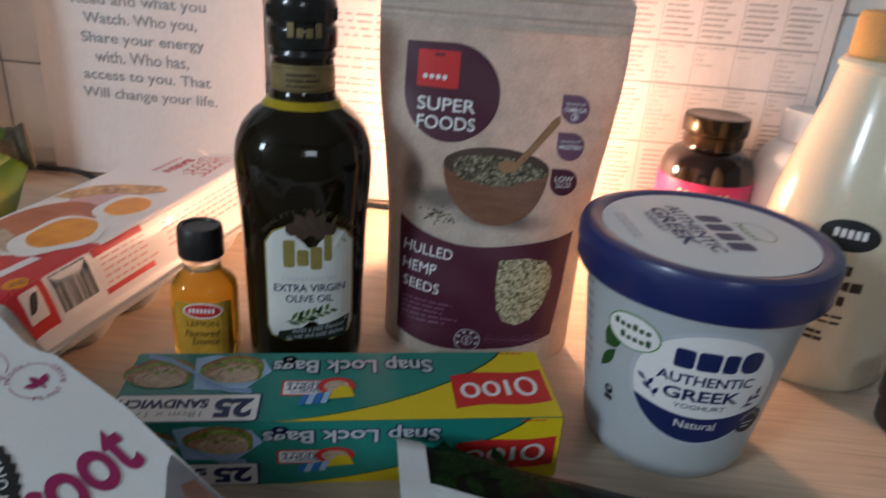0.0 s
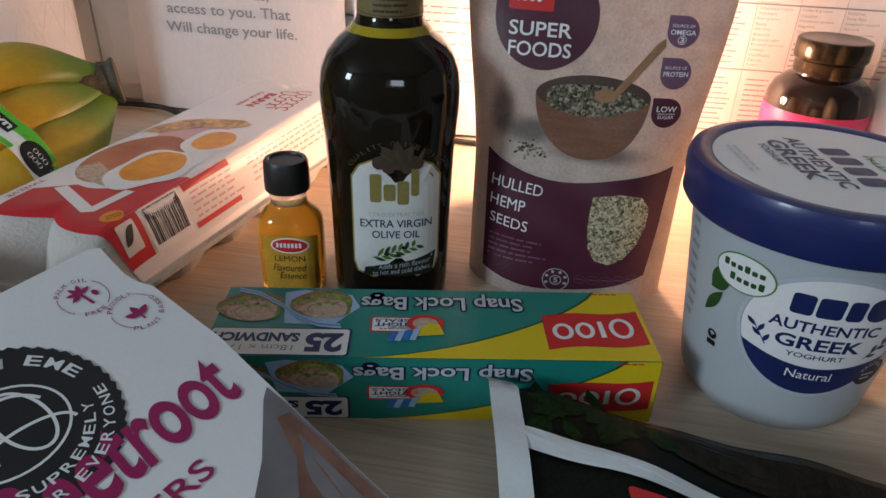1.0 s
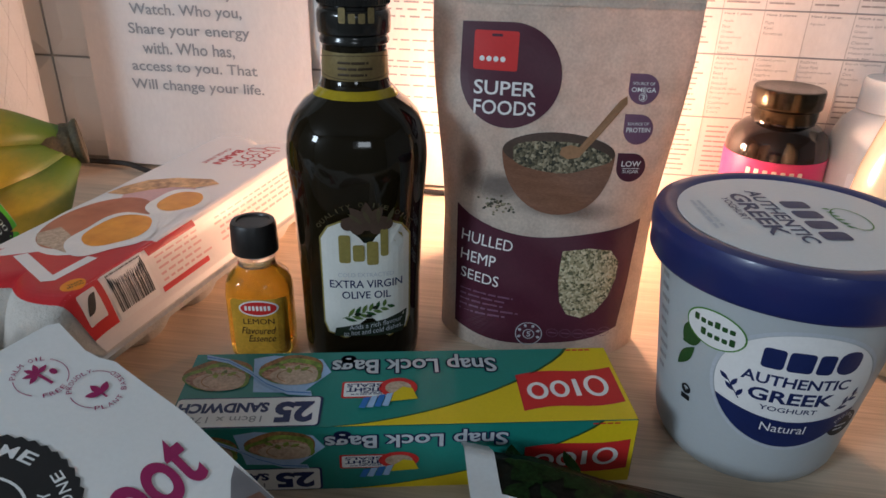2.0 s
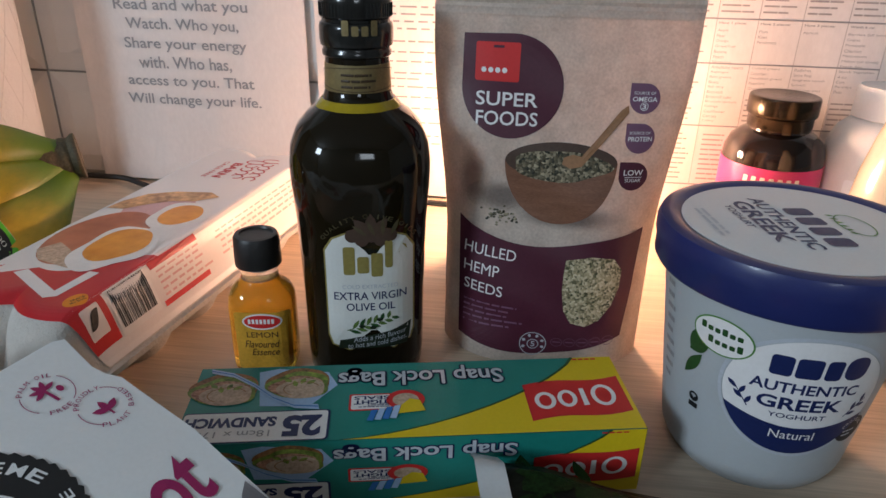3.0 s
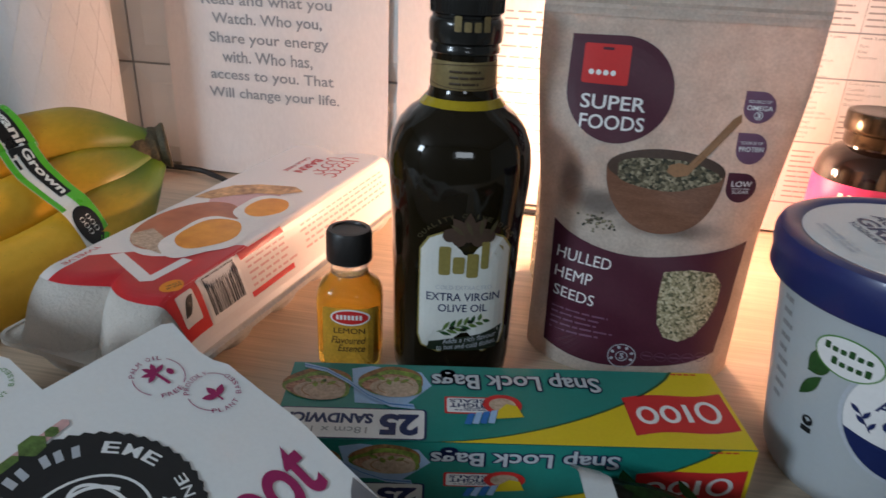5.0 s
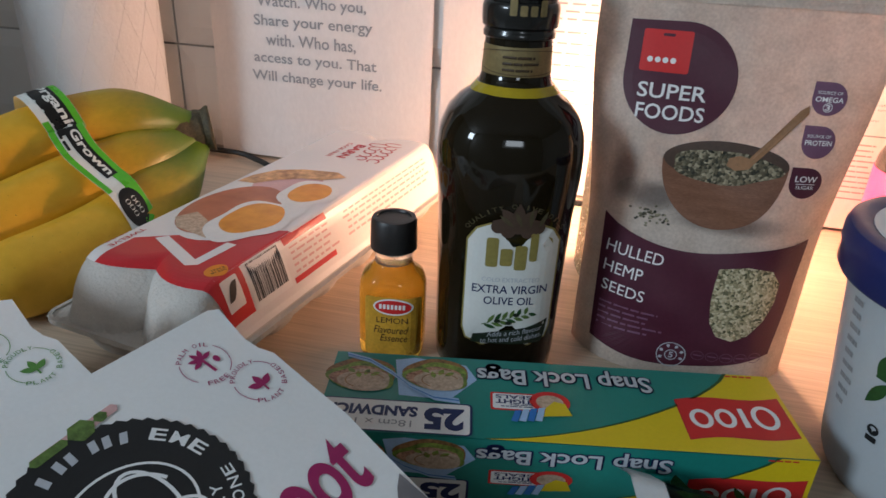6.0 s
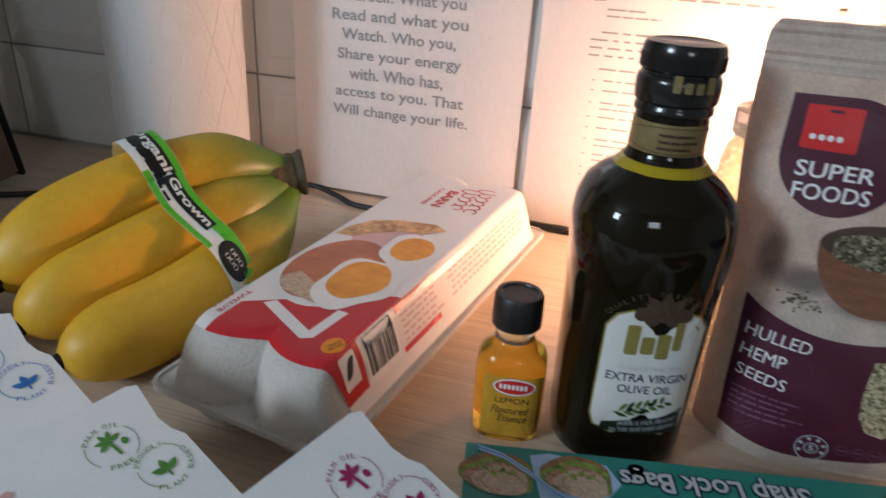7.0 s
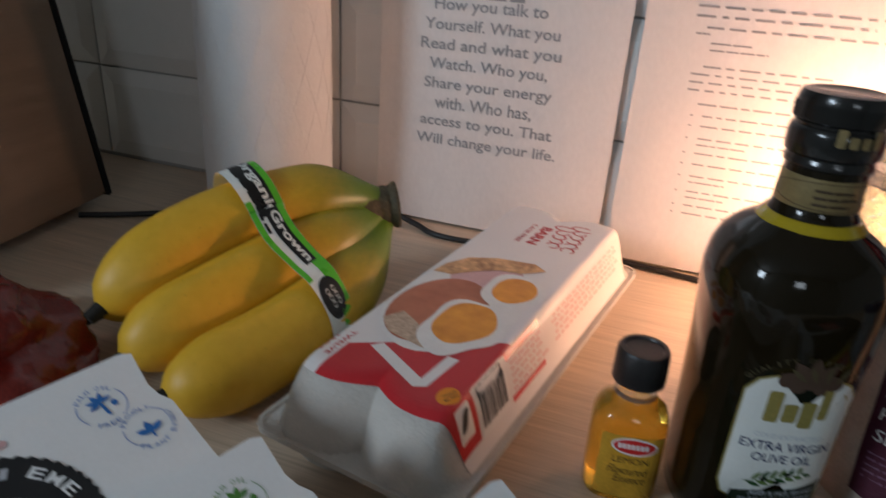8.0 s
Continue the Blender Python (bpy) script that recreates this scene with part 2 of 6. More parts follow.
def banana_mat():
    """Yellow peel that turns green towards the stem end (the mesh's own v coordinate), with a few brown flecks."""
    m = mat("banana_peel", (0.72, 0.39, 0.022), rough=0.42, var=0.05, scale=12, fine=160, bump=0.05, bump_scale=60, tint=(0.75, 0.43, 0.035))
    nt = m.node_tree
    b = nt.nodes["Principled BSDF"]
    src = b.inputs["Base Color"].links[0].from_socket
    uv = nt.nodes.new("ShaderNodeUVMap")
    sep = nt.nodes.new("ShaderNodeSeparateXYZ")
    nt.links.new(uv.outputs[0], sep.inputs[0])
    n = nt.nodes.new("ShaderNodeTexNoise")
    n.inputs["Scale"].default_value = 30
    ad = nt.nodes.new("ShaderNodeMath")
    ad.operation = "MULTIPLY_ADD"
    nt.links.new(n.outputs["Fac"], ad.inputs[0])
    ad.inputs[1].default_value = 0.07
    nt.links.new(sep.outputs[1], ad.inputs[2])
    r = nt.nodes.new("ShaderNodeMapRange")
    r.interpolation_type = "SMOOTHSTEP"
    r.inputs["From Min"].default_value, r.inputs["From Max"].default_value = 0.62, 0.14
    nt.links.new(ad.outputs[0], r.inputs["Value"])
    mix = nt.nodes.new("ShaderNodeMix")
    mix.data_type = "RGBA"
    nt.links.new(r.outputs["Result"], mix.inputs["Factor"])
    nt.links.new(src, mix.inputs["A"])
    mix.inputs["B"].default_value = (0.085, 0.165, 0.012, 1)
    v = nt.nodes.new("ShaderNodeTexNoise")
    v.inputs["Scale"].default_value = 95
    fl = nt.nodes.new("ShaderNodeMapRange")
    fl.inputs["From Min"].default_value, fl.inputs["From Max"].default_value = 0.73, 0.77
    nt.links.new(v.outputs["Fac"], fl.inputs["Value"])
    mix2 = nt.nodes.new("ShaderNodeMix")
    mix2.data_type = "RGBA"
    nt.links.new(fl.outputs["Result"], mix2.inputs["Factor"])
    nt.links.new(mix.outputs["Result"], mix2.inputs["A"])
    mix2.inputs["B"].default_value = (0.10, 0.05, 0.015, 1)
    nt.links.new(mix2.outputs["Result"], b.inputs["Base Color"])
    return m


def printed_shade_mat(name, colour, most):
    """Printed shade: dark colour that thins out towards the rim of its shape (the mesh's own u coordinate)."""
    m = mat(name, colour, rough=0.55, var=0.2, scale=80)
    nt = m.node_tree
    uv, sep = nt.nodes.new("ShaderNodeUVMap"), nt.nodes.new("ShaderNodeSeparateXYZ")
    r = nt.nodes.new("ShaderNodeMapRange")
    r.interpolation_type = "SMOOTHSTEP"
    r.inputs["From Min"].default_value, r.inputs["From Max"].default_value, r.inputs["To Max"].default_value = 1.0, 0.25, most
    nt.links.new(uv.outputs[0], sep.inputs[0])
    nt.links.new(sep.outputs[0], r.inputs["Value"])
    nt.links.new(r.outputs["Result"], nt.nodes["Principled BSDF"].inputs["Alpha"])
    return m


# dark fading colour for the bowl's shadow in the pouch picture
M["tone"] = printed_shade_mat("grey_printed_shade", (0.07, 0.06, 0.06), 0.5)


def let_light_through(m, share):
    """Thin paper: part of the light that falls on its back comes through."""
    nt = m.node_tree
    b = nt.nodes["Principled BSDF"]
    tr = nt.nodes.new("ShaderNodeBsdfTranslucent")
    nt.links.new(b.inputs["Base Color"].links[0].from_socket, tr.inputs["Color"])
    mx = nt.nodes.new("ShaderNodeMixShader")
    mx.inputs[0].default_value = share
    nt.links.new(b.outputs[0], mx.inputs[1])
    nt.links.new(tr.outputs[0], mx.inputs[2])
    nt.links.new(mx.outputs[0], nt.nodes["Material Output"].inputs["Surface"])


let_light_through(M["kraft"], 0.30)
M["banana"] = banana_mat()
glow = bpy.data.materials.new("lit_bulb")
glow.use_nodes = True
gb = glow.node_tree.nodes["Principled BSDF"]
gb.inputs["Base Color"].default_value = (1, 0.8, 0.55, 1)
gb.inputs["Emission Color"].default_value = (1, 0.62, 0.3, 1)
gb.inputs["Emission Strength"].default_value = 6.0
M["bulb"] = glow


# ---- mesh helpers ----
def thing(name, label, category, at=(0, 0, 0), rz=0.0, group="", kind=""):
    ob = new(name)
    ob.matrix_world = pose(*at, 0, 0, rz)
    return tagged(ob, label, category, group, kind)


def link(name, verts, faces, material, parent=None, label="", smooth=True, uvs=None):
    me = bpy.data.meshes.new(name)
    me.from_pydata([tuple(v) for v in verts], [], faces)
    me.materials.append(material)
    me.update()
    if uvs:
        layer = me.uv_layers.new(name="uv")
        for lp in me.loops:
            layer.data[lp.index].uv = uvs[lp.vertex_index]
    bm = bmesh.new()
    bm.from_mesh(me)
    bmesh.ops.recalc_face_normals(bm, faces=bm.faces)
    bm.to_mesh(me)
    bm.free()
    if smooth:
        me.polygons.foreach_set("use_smooth", [True] * len(me.polygons))
        me.set_sharp_from_angle(angle=radians(40))
    ob = new(name, me)
    if parent:
        ob.parent = parent
    if label:
        ob["label"] = label
    return ob


def grid(f, nu, nv, wrap_u=False, cap=False):
    """Vertices and faces of the sheet f(u, v), u and v from 0 to 1."""
    verts = [f(i / (nu if wrap_u else nu - 1), j / (nv - 1)) for j in range(nv) for i in range(nu)]
    faces = []
    for j in range(nv - 1):
        for i in range(nu if wrap_u else nu - 1):
            k = (i + 1) % nu
            faces.append((j * nu + i, j * nu + k, (j + 1) * nu + k, (j + 1) * nu + i))
    if cap:
        faces.append(tuple(range(nu)))
        faces.append(tuple((nv - 1) * nu + i for i in range(nu)))
    return verts, faces


def lathe(profile, n=48, power=None, sy=1.0, cap=True):
    """Turned form: rows of (half-width, height); power: how square each row's section is (2 is round)."""
    verts, faces = [], []
    for j, (r, z) in enumerate(profile):
        e = power[j] if power else 2.0
        for i in range(n):
            a = 2 * math.pi * i / n
            c, s = math.cos(a), math.sin(a)
            k = (abs(c) ** e + abs(s) ** e) ** (-1 / e)
            verts.append((r * k * c, r * k * s * sy, z))
    for j in range(len(profile) - 1):
        for i in range(n):
            k = (i + 1) % n
            faces.append((j * n + i, j * n + k, (j + 1) * n + k, (j + 1) * n + i))
    if cap:
        faces.append(tuple(range(n)))
        faces.append(tuple((len(profile) - 1) * n + i for i in range(n)))
    return verts, faces


def block(x0, x1, y0, y1, z0, z1, bevel=0.0):
    bm = bmesh.new()
    bmesh.ops.create_cube(bm, size=1, matrix=Matrix.LocRotScale(((x0 + x1) / 2, (y0 + y1) / 2, (z0 + z1) / 2), None, (x1 - x0, y1 - y0, z1 - z0)))
    if bevel:
        bmesh.ops.bevel(bm, geom=bm.edges[:], offset=bevel, segments=2, affect="EDGES")
    bm.verts.index_update()
    out = [v.co.copy() for v in bm.verts], [tuple(v.index for v in f.verts) for f in bm.faces]
    bm.free()
    return out


def tube(points, radius, n=8, sub=8):
    """A round cable through the points."""
    pts = [Vector(p) for p in points]
    path = []
    for i in range(len(pts) - 1):
        p0, p1, p2, p3 = pts[max(i - 1, 0)], pts[i], pts[i + 1], pts[min(i + 2, len(pts) - 1)]
        for k in range(sub):
            t = k / sub
            path.append(0.5 * ((2 * p1) + (p2 - p0) * t + (2 * p0 - 5 * p1 + 4 * p2 - p3) * t * t + (3 * p1 - p0 - 3 * p2 + p3) * t ** 3))
    path.append(pts[-1])
    verts, faces = [], []
    for i, p in enumerate(path):
        d = (path[min(i + 1, len(path) - 1)] - path[max(i - 1, 0)]).normalized()
        a = d.orthogonal().normalized() if abs(d.z) > 0.9 else d.cross(Vector((0, 0, 1))).normalized()
        b = a.cross(d)
        r = radius(i / (len(path) - 1)) if callable(radius) else radius
        for k in range(n):
            w = 2 * math.pi * k / n
            verts.append(p + a * (r * math.cos(w)) + b * (r * math.sin(w)))
    for i in range(len(path) - 1):
        for k in range(n):
            m = (k + 1) % n
            faces.append((i * n + k, i * n + m, (i + 1) * n + m, (i + 1) * n + k))
    faces.append(tuple(range(n)))
    faces.append(tuple((len(path) - 1) * n + k for k in range(n)))
    return verts, faces


def join(*sheets):
    verts, faces = [], []
    for v, f in sheets:
        o = len(verts)
        verts += list(v)
        faces += [tuple(i + o for i in q) for q in f]
    return verts, faces


# ---- printed shapes: flat outlines that are laid on a surface ----
def fill(outline, rings=5, centre=None):
    cx = centre[0] if centre else sum(p[0] for p in outline) / len(outline)
    cy = centre[1] if centre else sum(p[1] for p in outline) / len(outline)
    n = len(outline)
    verts, faces = [(cx, cy)], []
    for r in range(1, rings + 1):
        verts += [(cx + (x - cx) * r / rings, cy + (y - cy) * r / rings) for x, y in outline]
    for i in range(n):
        k = (i + 1) % n
        faces.append((0, 1 + i, 1 + k))
        for r in range(rings - 1):
            a = 1 + r * n
            faces.append((a + i, a + n + i, a + n + k, a + k))
    return verts, faces


def ellipse(cx, cy, rx, ry, n=40, a0=0.0, a1=360.0, wob=0.0):
    full = a1 - a0 >= 360
    m = n if full else n + 1
    out = []
    for i in range(m):
        a = radians(a0 + (a1 - a0) * i / n)
        k = 1 + wob * math.sin(3 * a + 1) + wob * 0.7 * math.sin(5 * a + 2)
        out.append((cx + rx * k * math.cos(a), cy + ry * k * math.sin(a)))
    return out


def ring(cx, cy, rx, ry, w, n=48, a0=0, a1=360):
    o, i = ellipse(cx, cy, rx, ry, n, a0, a1), ellipse(cx, cy, rx - w, ry - w, n, a0, a1)
    m = len(o)
    faces = [(k, (k + 1) % m, m + (k + 1) % m, m + k) for k in range(m if a1 - a0 >= 360 else m - 1)]
    return o + i, faces


def rect(x0, x1, y0, y1, r=0.0, n=4, steps=6):
    """Outline of a rectangle with rounded corners and points along its sides."""
    r = max(r, 1e-5)
    cs = [(x1 - r, y1 - r, 0), (x0 + r, y1 - r, 90), (x0 + r, y0 + r, 180), (x1 - r, y0 + r, 270)]
    out = []
    for cx, cy, a in cs:
        out += [(cx + r * math.cos(radians(a + 90 * i / n)), cy + r * math.sin(radians(a + 90 * i / n))) for i in range(n + 1)]
    return dense(out, max(x1 - x0, y1 - y0) / steps)


def dense(outline, step):
    out = []
    for i, p in enumerate(outline):
        q = outline[(i + 1) % len(outline)]
        k = max(1, int(math.hypot(q[0] - p[0], q[1] - p[1]) / step))
        out += [(p[0] + (q[0] - p[0]) * j / k, p[1] + (q[1] - p[1]) * j / k) for j in range(k)]
    return out


def leaf(x, y, length, width, angle):
    out = []
    for i in range(14):
        t = i / 7
        s = t if t <= 1 else 2 - t
        w = width * 0.5 * math.sin(math.pi * s) * (1 if t <= 1 else -1)
        u = length * s
        c, d = math.cos(radians(angle)), math.sin(radians(angle))
        out.append((x + u * c - w * d, y + u * d + w * c))
    return fill(out, 2)


def words(body, x0, x1, y0, y1, bold=0.0, slant=0.0, turn=0.0, curve=3):
    """The text in Blender's own font, stretched to the box; turn: degrees about the box's middle."""
    cu = bpy.data.curves.new("words", "FONT")
    cu.body, cu.resolution_u, cu.offset, cu.shear = body, curve, bold, slant
    ob = bpy.data.objects.new("words", cu)
    scene.collection.objects.link(ob)
    dg = bpy.context.evaluated_depsgraph_get()
    me = bpy.data.meshes.new_from_object(ob.evaluated_get(dg))
    vs = [v.co.xy.copy() for v in me.vertices]
    fs = [tuple(p.vertices) for p in me.polygons]
    bpy.data.objects.remove(ob)
    bpy.data.curves.remove(cu)
    bpy.data.meshes.remove(me)
    ax, bx, ay, by = min(v.x for v in vs), max(v.x for v in vs), min(v.y for v in vs), max(v.y for v in vs)
    cx, cy, c, s = (x0 + x1) / 2, (y0 + y1) / 2, math.cos(radians(turn)), math.sin(radians(turn))
    out = []
    for v in vs:
        x = (v.x - ax) / (bx - ax) * (x1 - x0) + x0 - cx
        y = (v.y - ay) / (by - ay) * (y1 - y0) + y0 - cy
        out.append((cx + x * c - y * s, cy + x * s + y * c))
    return out, fs


def bars(x0, x1, y0, y1, rows, seed=1, gap=0.5, words_in=4):
    """Lines of writing too small to read, as rows of short bars."""
    rnd = random.Random(seed)
    out = []
    h = (y1 - y0) / rows
    for r in range(rows):
        x = x0
        end = x1 - rnd.random() * 0.35 * (x1 - x0)
        while x < end:
            w = (x1 - x0) / words_in * (0.4 + rnd.random())
            w = min(w, end - x)
            y = y1 - (r + 1) * h
            if w > 0.0006:
                out.append(fill([(x, y), (x + w, y), (x + w, y + h * gap), (x, y + h * gap)], 1))
            x += w + (x1 - x0) * 0.03
    return out


def arc_words(body, cx, cy, r, a0, a1, h, bold=0.0, out=True):
    """Letters set round a circle, from the angle a0 to a1."""
    n = len(body)
    res = []
    for i, ch in enumerate(body):
        if ch == " ":
            continue
        a = a0 + (a1 - a0) * (i + 0.5) / n
        w = abs(radians(a1 - a0)) * r / n * 0.78
        if ch in "Il":
            w *= 0.3
        x, y = cx + r * math.cos(radians(a)), cy + r * math.sin(radians(a))
        res.append(words(ch, x - w / 2, x + w / 2, y - h / 2, y + h / 2, bold, 0, a - 90 if out else a + 90))
    return res


def print_on(name, shapes, surface, lift, material, parent, label=""):
    """Lays flat shapes on surface(x, y, lift), as one printed part."""
    v, f = join(*shapes)
    return link(name, [surface(x, y, 0.00018 + 0.4 * lift) for x, y in v], f, material, parent, label, smooth=False)


# ---- the room ----
def structure(name, sheet, material, label, smooth=False):
    return tagged(link(name, *sheet, material, smooth=smooth), label, name.split("_")[0], kind="structure")


structure("countertop", block(-1.9, 1.5, -0.03, 0.632, -0.035, 0.0, 0.002), M["wood"], "light wood laminate kitchen counter with fine grain")
base = structure("counter_base", block(-1.9, 1.5, 0.02, 0.632, -0.9, -0.036), M["cabinet"], "plain white counter base below the worktop")
structure("floor", block(-2.0, 2.0, -2.0, 0.632, -0.95, -0.9), M["floor"], "plain grey kitchen floor")
structure("ceiling", block(-2.1, 2.1, -2.1, 0.75, 1.55, 1.6), M["paint"], "plain white ceiling")
structure("wall_north", block(-2.1, 2.1, 0.632, 0.75, -0.95, 1.55), M["grout"], "kitchen wall of white bevelled tiles with grey joints")
structure("wall_east", block(2.0, 2.1, -2.1, 0.632, -0.95, 1.55), M["paint"], "plain white side wall")


def wall_with_opening(name, axis, at, thick, span, hole, label):
    (a0, a1), (h0, h1), (z0, z1) = span, hole[0], hole[1]
    sheets = []
    for p0, p1, q0, q1 in ((a0, h0, -0.95, 1.55), (h1, a1, -0.95, 1.55), (h0, h1, -0.95, z0), (h0, h1, z1, 1.55)):
        sheets.append(block(p0, p1, at, at + thick, q0, q1) if axis == "x" else block(at, at + thick, p0, p1, q0, q1))
    return structure(name, join(*sheets), M["paint"], label)


wall_with_opening("wall_south", "x", -2.1, 0.1, (-2.1, 2.1), ((0.30, 0.90), (0.55, 1.15)), "white wall with a window opening")
wall_with_opening("wall_west", "y", -2.1, 0.1, (-2.1, 0.632), ((-1.98, -1.44), (0.84, 1.46)), "white side wall with a window opening")


# ---- what lies on and stands against the wall ----
def page_sheet(x0, x1, z0, z1, y, curl):
    """A sheet in a thin sleeve, taped up, slightly wavy."""
    def f(u, v):
        x, z = x0 + (x1 - x0) * u, z0 + (z1 - z0) * v
        return (x, y - curl * (0.5 + 0.5 * math.sin(5 * u + 3 * v)) - 0.002 * (1 - v) ** 3, z)
    front = grid(f, 16, 16)
    back = ([(p[0], p[1] + 0.0012, p[2]) for p in front[0]], front[1])
    return join(front, back), f


def wall_page(name, x0, x1, z0, z1, y, label):
    t = thing(name, label, "paper", group="pages taped to the wall")
    sheet, f = page_sheet(x0, x1, z0, z1, y, 0.0015)
    link("sheet", *sheet, M["page"], t)
    return t, lambda x, z, k: Vector(f((x - x0) / (x1 - x0), (z - z0) / (z1 - z0))) - Vector((0, k, 0))


quote, on = wall_page("quote_page", -0.434, -0.218, 0.003, 0.300, 0.6215, "white page with large grey printed quotation, taped to tiles")
LINES = [("Will change your life.", -0.395, -0.265, 0.0820), ("access to you. That", -0.392, -0.270, 0.0990), ("with. Who has,", -0.379, -0.290, 0.1160), ("Share your energy", -0.390, -0.274, 0.1325), ("Watch. Who you,", -0.386, -0.280, 0.1495), ("Read and what you", -0.395, -0.270, 0.1660), ("Yourself. What you", -0.392, -0.273, 0.1825), ("How you talk to", -0.384, -0.285, 0.1990)]
shapes = []
for body, a, b, z in LINES:
    low = any(c in body for c in "gyp,")
    shapes.append(words(body, a, b, z - (0.0065 if low else 0.0042), z + 0.0060, 0.013))
shapes += bars(-0.38, -0.28, 0.206, 0.232, 2, 5, 0.55, 5)
print_on("quotation", shapes, on, 0.0005, M["ink"], quote, "bold grey lettering")

essay, on = wall_page("essay_page", -0.209, 0.004, 0.003, 0.300, 0.6215, "white page of small typed paragraphs, taped to tiles")
shapes = bars(-0.175, -0.02, 0.232, 0.285, 8, 9, 0.3, 12) + bars(-0.172, -0.030, 0.208, 0.222, 2, 1, 0.26, 12) + bars(-0.163, -0.03, 0.2000, 0.2060, 1, 21, 0.28, 12) + bars(-0.170, -0.155, 0.1955, 0.2005, 1, 22, 0.28, 2)
shapes += bars(-0.158, -0.115, 0.184, 0.194, 2, 23, 0.26, 4) + bars(-0.160, -0.035, 0.1715, 0.1765, 1, 24, 0.3, 12) + bars(-0.168, -0.035, 0.1535, 0.1715, 3, 2, 0.25, 13)
shapes += bars(-0.158, -0.075, 0.143, 0.148, 1, 25, 0.3, 8)
for n, z in enumerate((0.134, 0.126, 0.116, 0.104, 0.095, 0.085, 0.072, 0.060, 0.053)):
    shapes += bars(-0.153, -0.06 + 0.006 * (n % 3), z, z + 0.0046, 1, 300 + n, 0.3, 9) + bars(-0.162, -0.1595, z, z + 0.004, 1, 320 + n, 0.3, 1)
    if n in (2, 5, 6):
        shapes += bars(-0.153, -0.115, z - 0.005, z - 0.0006, 1, 340 + n, 0.3, 4)
print_on("typed_text", shapes, on, 0.0005, M["ink"], essay, "small grey typed lines")

chart, on = wall_page("chart_page", 0.010, 0.272, 0.003, 0.300, 0.6215, "white page with a printed table of small words")
for z in (0.279, 0.213, 0.171, 0.1355, 0.083, 0.03):
    print_on("table_rule", [fill(rect(0.03, 0.262, z - 0.0006, z + 0.0006, 0, 1, 8), 1)], on, 0.0005, M["ink"], chart, "thin grey table line")
for x in (0.03, 0.062, 0.095, 0.1285, 0.161, 0.195, 0.2295, 0.262):
    print_on("column_rule", [fill(rect(x - 0.00022, x + 0.00022, 0.03, 0.279, 0, 1, 8), 1)], on, 0.0005, M["ink_soft"], chart, "thin grey table line")
COLUMNS = (
    (0.1305, ("Have 1 piece:", "Apple", "Pear", "Orange", "Grapefruit", "Banana", "Peach", "Nectarine"), ("Artichoke hearts", "Asparagus", "Beet greens", "Beets", "Bok choy", "Broccoli", "Broccoli rabe", "Brussels sprouts", "Cabbage", "Cauliflower", "Carrots", "Celery")),
    (0.1630, ("Have 2 pieces:", "Plum", "Kiwi", "Persimmon"), ("Collard greens", "Cucumber", "Dandelion greens", "Eggplant", "Green beans")),
    (0.1970, ("Have 3 pieces:", "Apricot"), ("Radishes", "Snow Peas", "Spaghetti squash", "Spinach", "Sugar snap peas")),
    (0.2315, ("Weigh 6 oz:", "Berries (all kinds)", "Grapes", "Pineapple", "Cherries", "Mangosteens", "Melon (all kinds)", "Fresh figs"), ("Starch Vegetables", "4 oz.", "Corn", "Parsnips", "Peas")),
)
for x, upper, lower in COLUMNS:
    lines = []
    for n, body in enumerate(upper):
        z = 0.1675 - 0.0042 * n - (0.0015 if n else 0)
        lines.append(words(body, x, x + 0.00165 * len(body), z - 0.0012, z + 0.0013, 0.02 if n == 0 else 0.0))
    for n, body in enumerate(lower):
        z = 0.1325 - 0.0041 * n
        lines.append(words(body, x, x + 0.00160 * len(body), z - 0.0012, z + 0.0012))
    tagged(print_on("column_text", lines, on, 0.0006, M["ink"], chart, "small grey print"), kind="stuff")
shapes = []
for i, x in enumerate((0.033, 0.065, 0.098, 0.1305, 0.163, 0.197, 0.2315)):
    if x < 0.13:
        shapes += bars(x, x + 0.024, 0.140, 0.168, 7, 30 + i, 0.3, 2) + bars(x, x + 0.025, 0.088, 0.132, 10, 40 + i, 0.3, 2)
    elif x > 0.16:
        shapes += bars(x, x + 0.025, 0.088, 0.110, 5, 40 + i, 0.3, 2)
    shapes += bars(x + 0.003, x + 0.026, 0.035, 0.079, 10, 50 + i, 0.3, 2) + bars(x, x + 0.026, 0.176, 0.209, 7, 20 + i, 0.3, 2)
tagged(print_on("table_text", shapes, on, 0.0006, M["ink_soft"], chart, "small grey print"), kind="stuff")

cable = tube([(-0.66, 0.47, 0.003), (-0.60, 0.51, 0.003), (-0.50, 0.60, 0.003), (-0.42, 0.608, 0.006), (-0.385, 0.600, 0.0035), (-0.355, 0.585, 0.003), (-0.30, 0.590, 0.003), (-0.22, 0.607, 0.003), (-0.16, 0.606, 0.003), (-0.10, 0.600, 0.003), (-0.03, 0.597, 0.003), (0.05, 0.59, 0.003)], 0.0027)
tagged(link("power_cable", *cable, M["rubber"]), "black power cable lying along the foot of the wall", "cable")

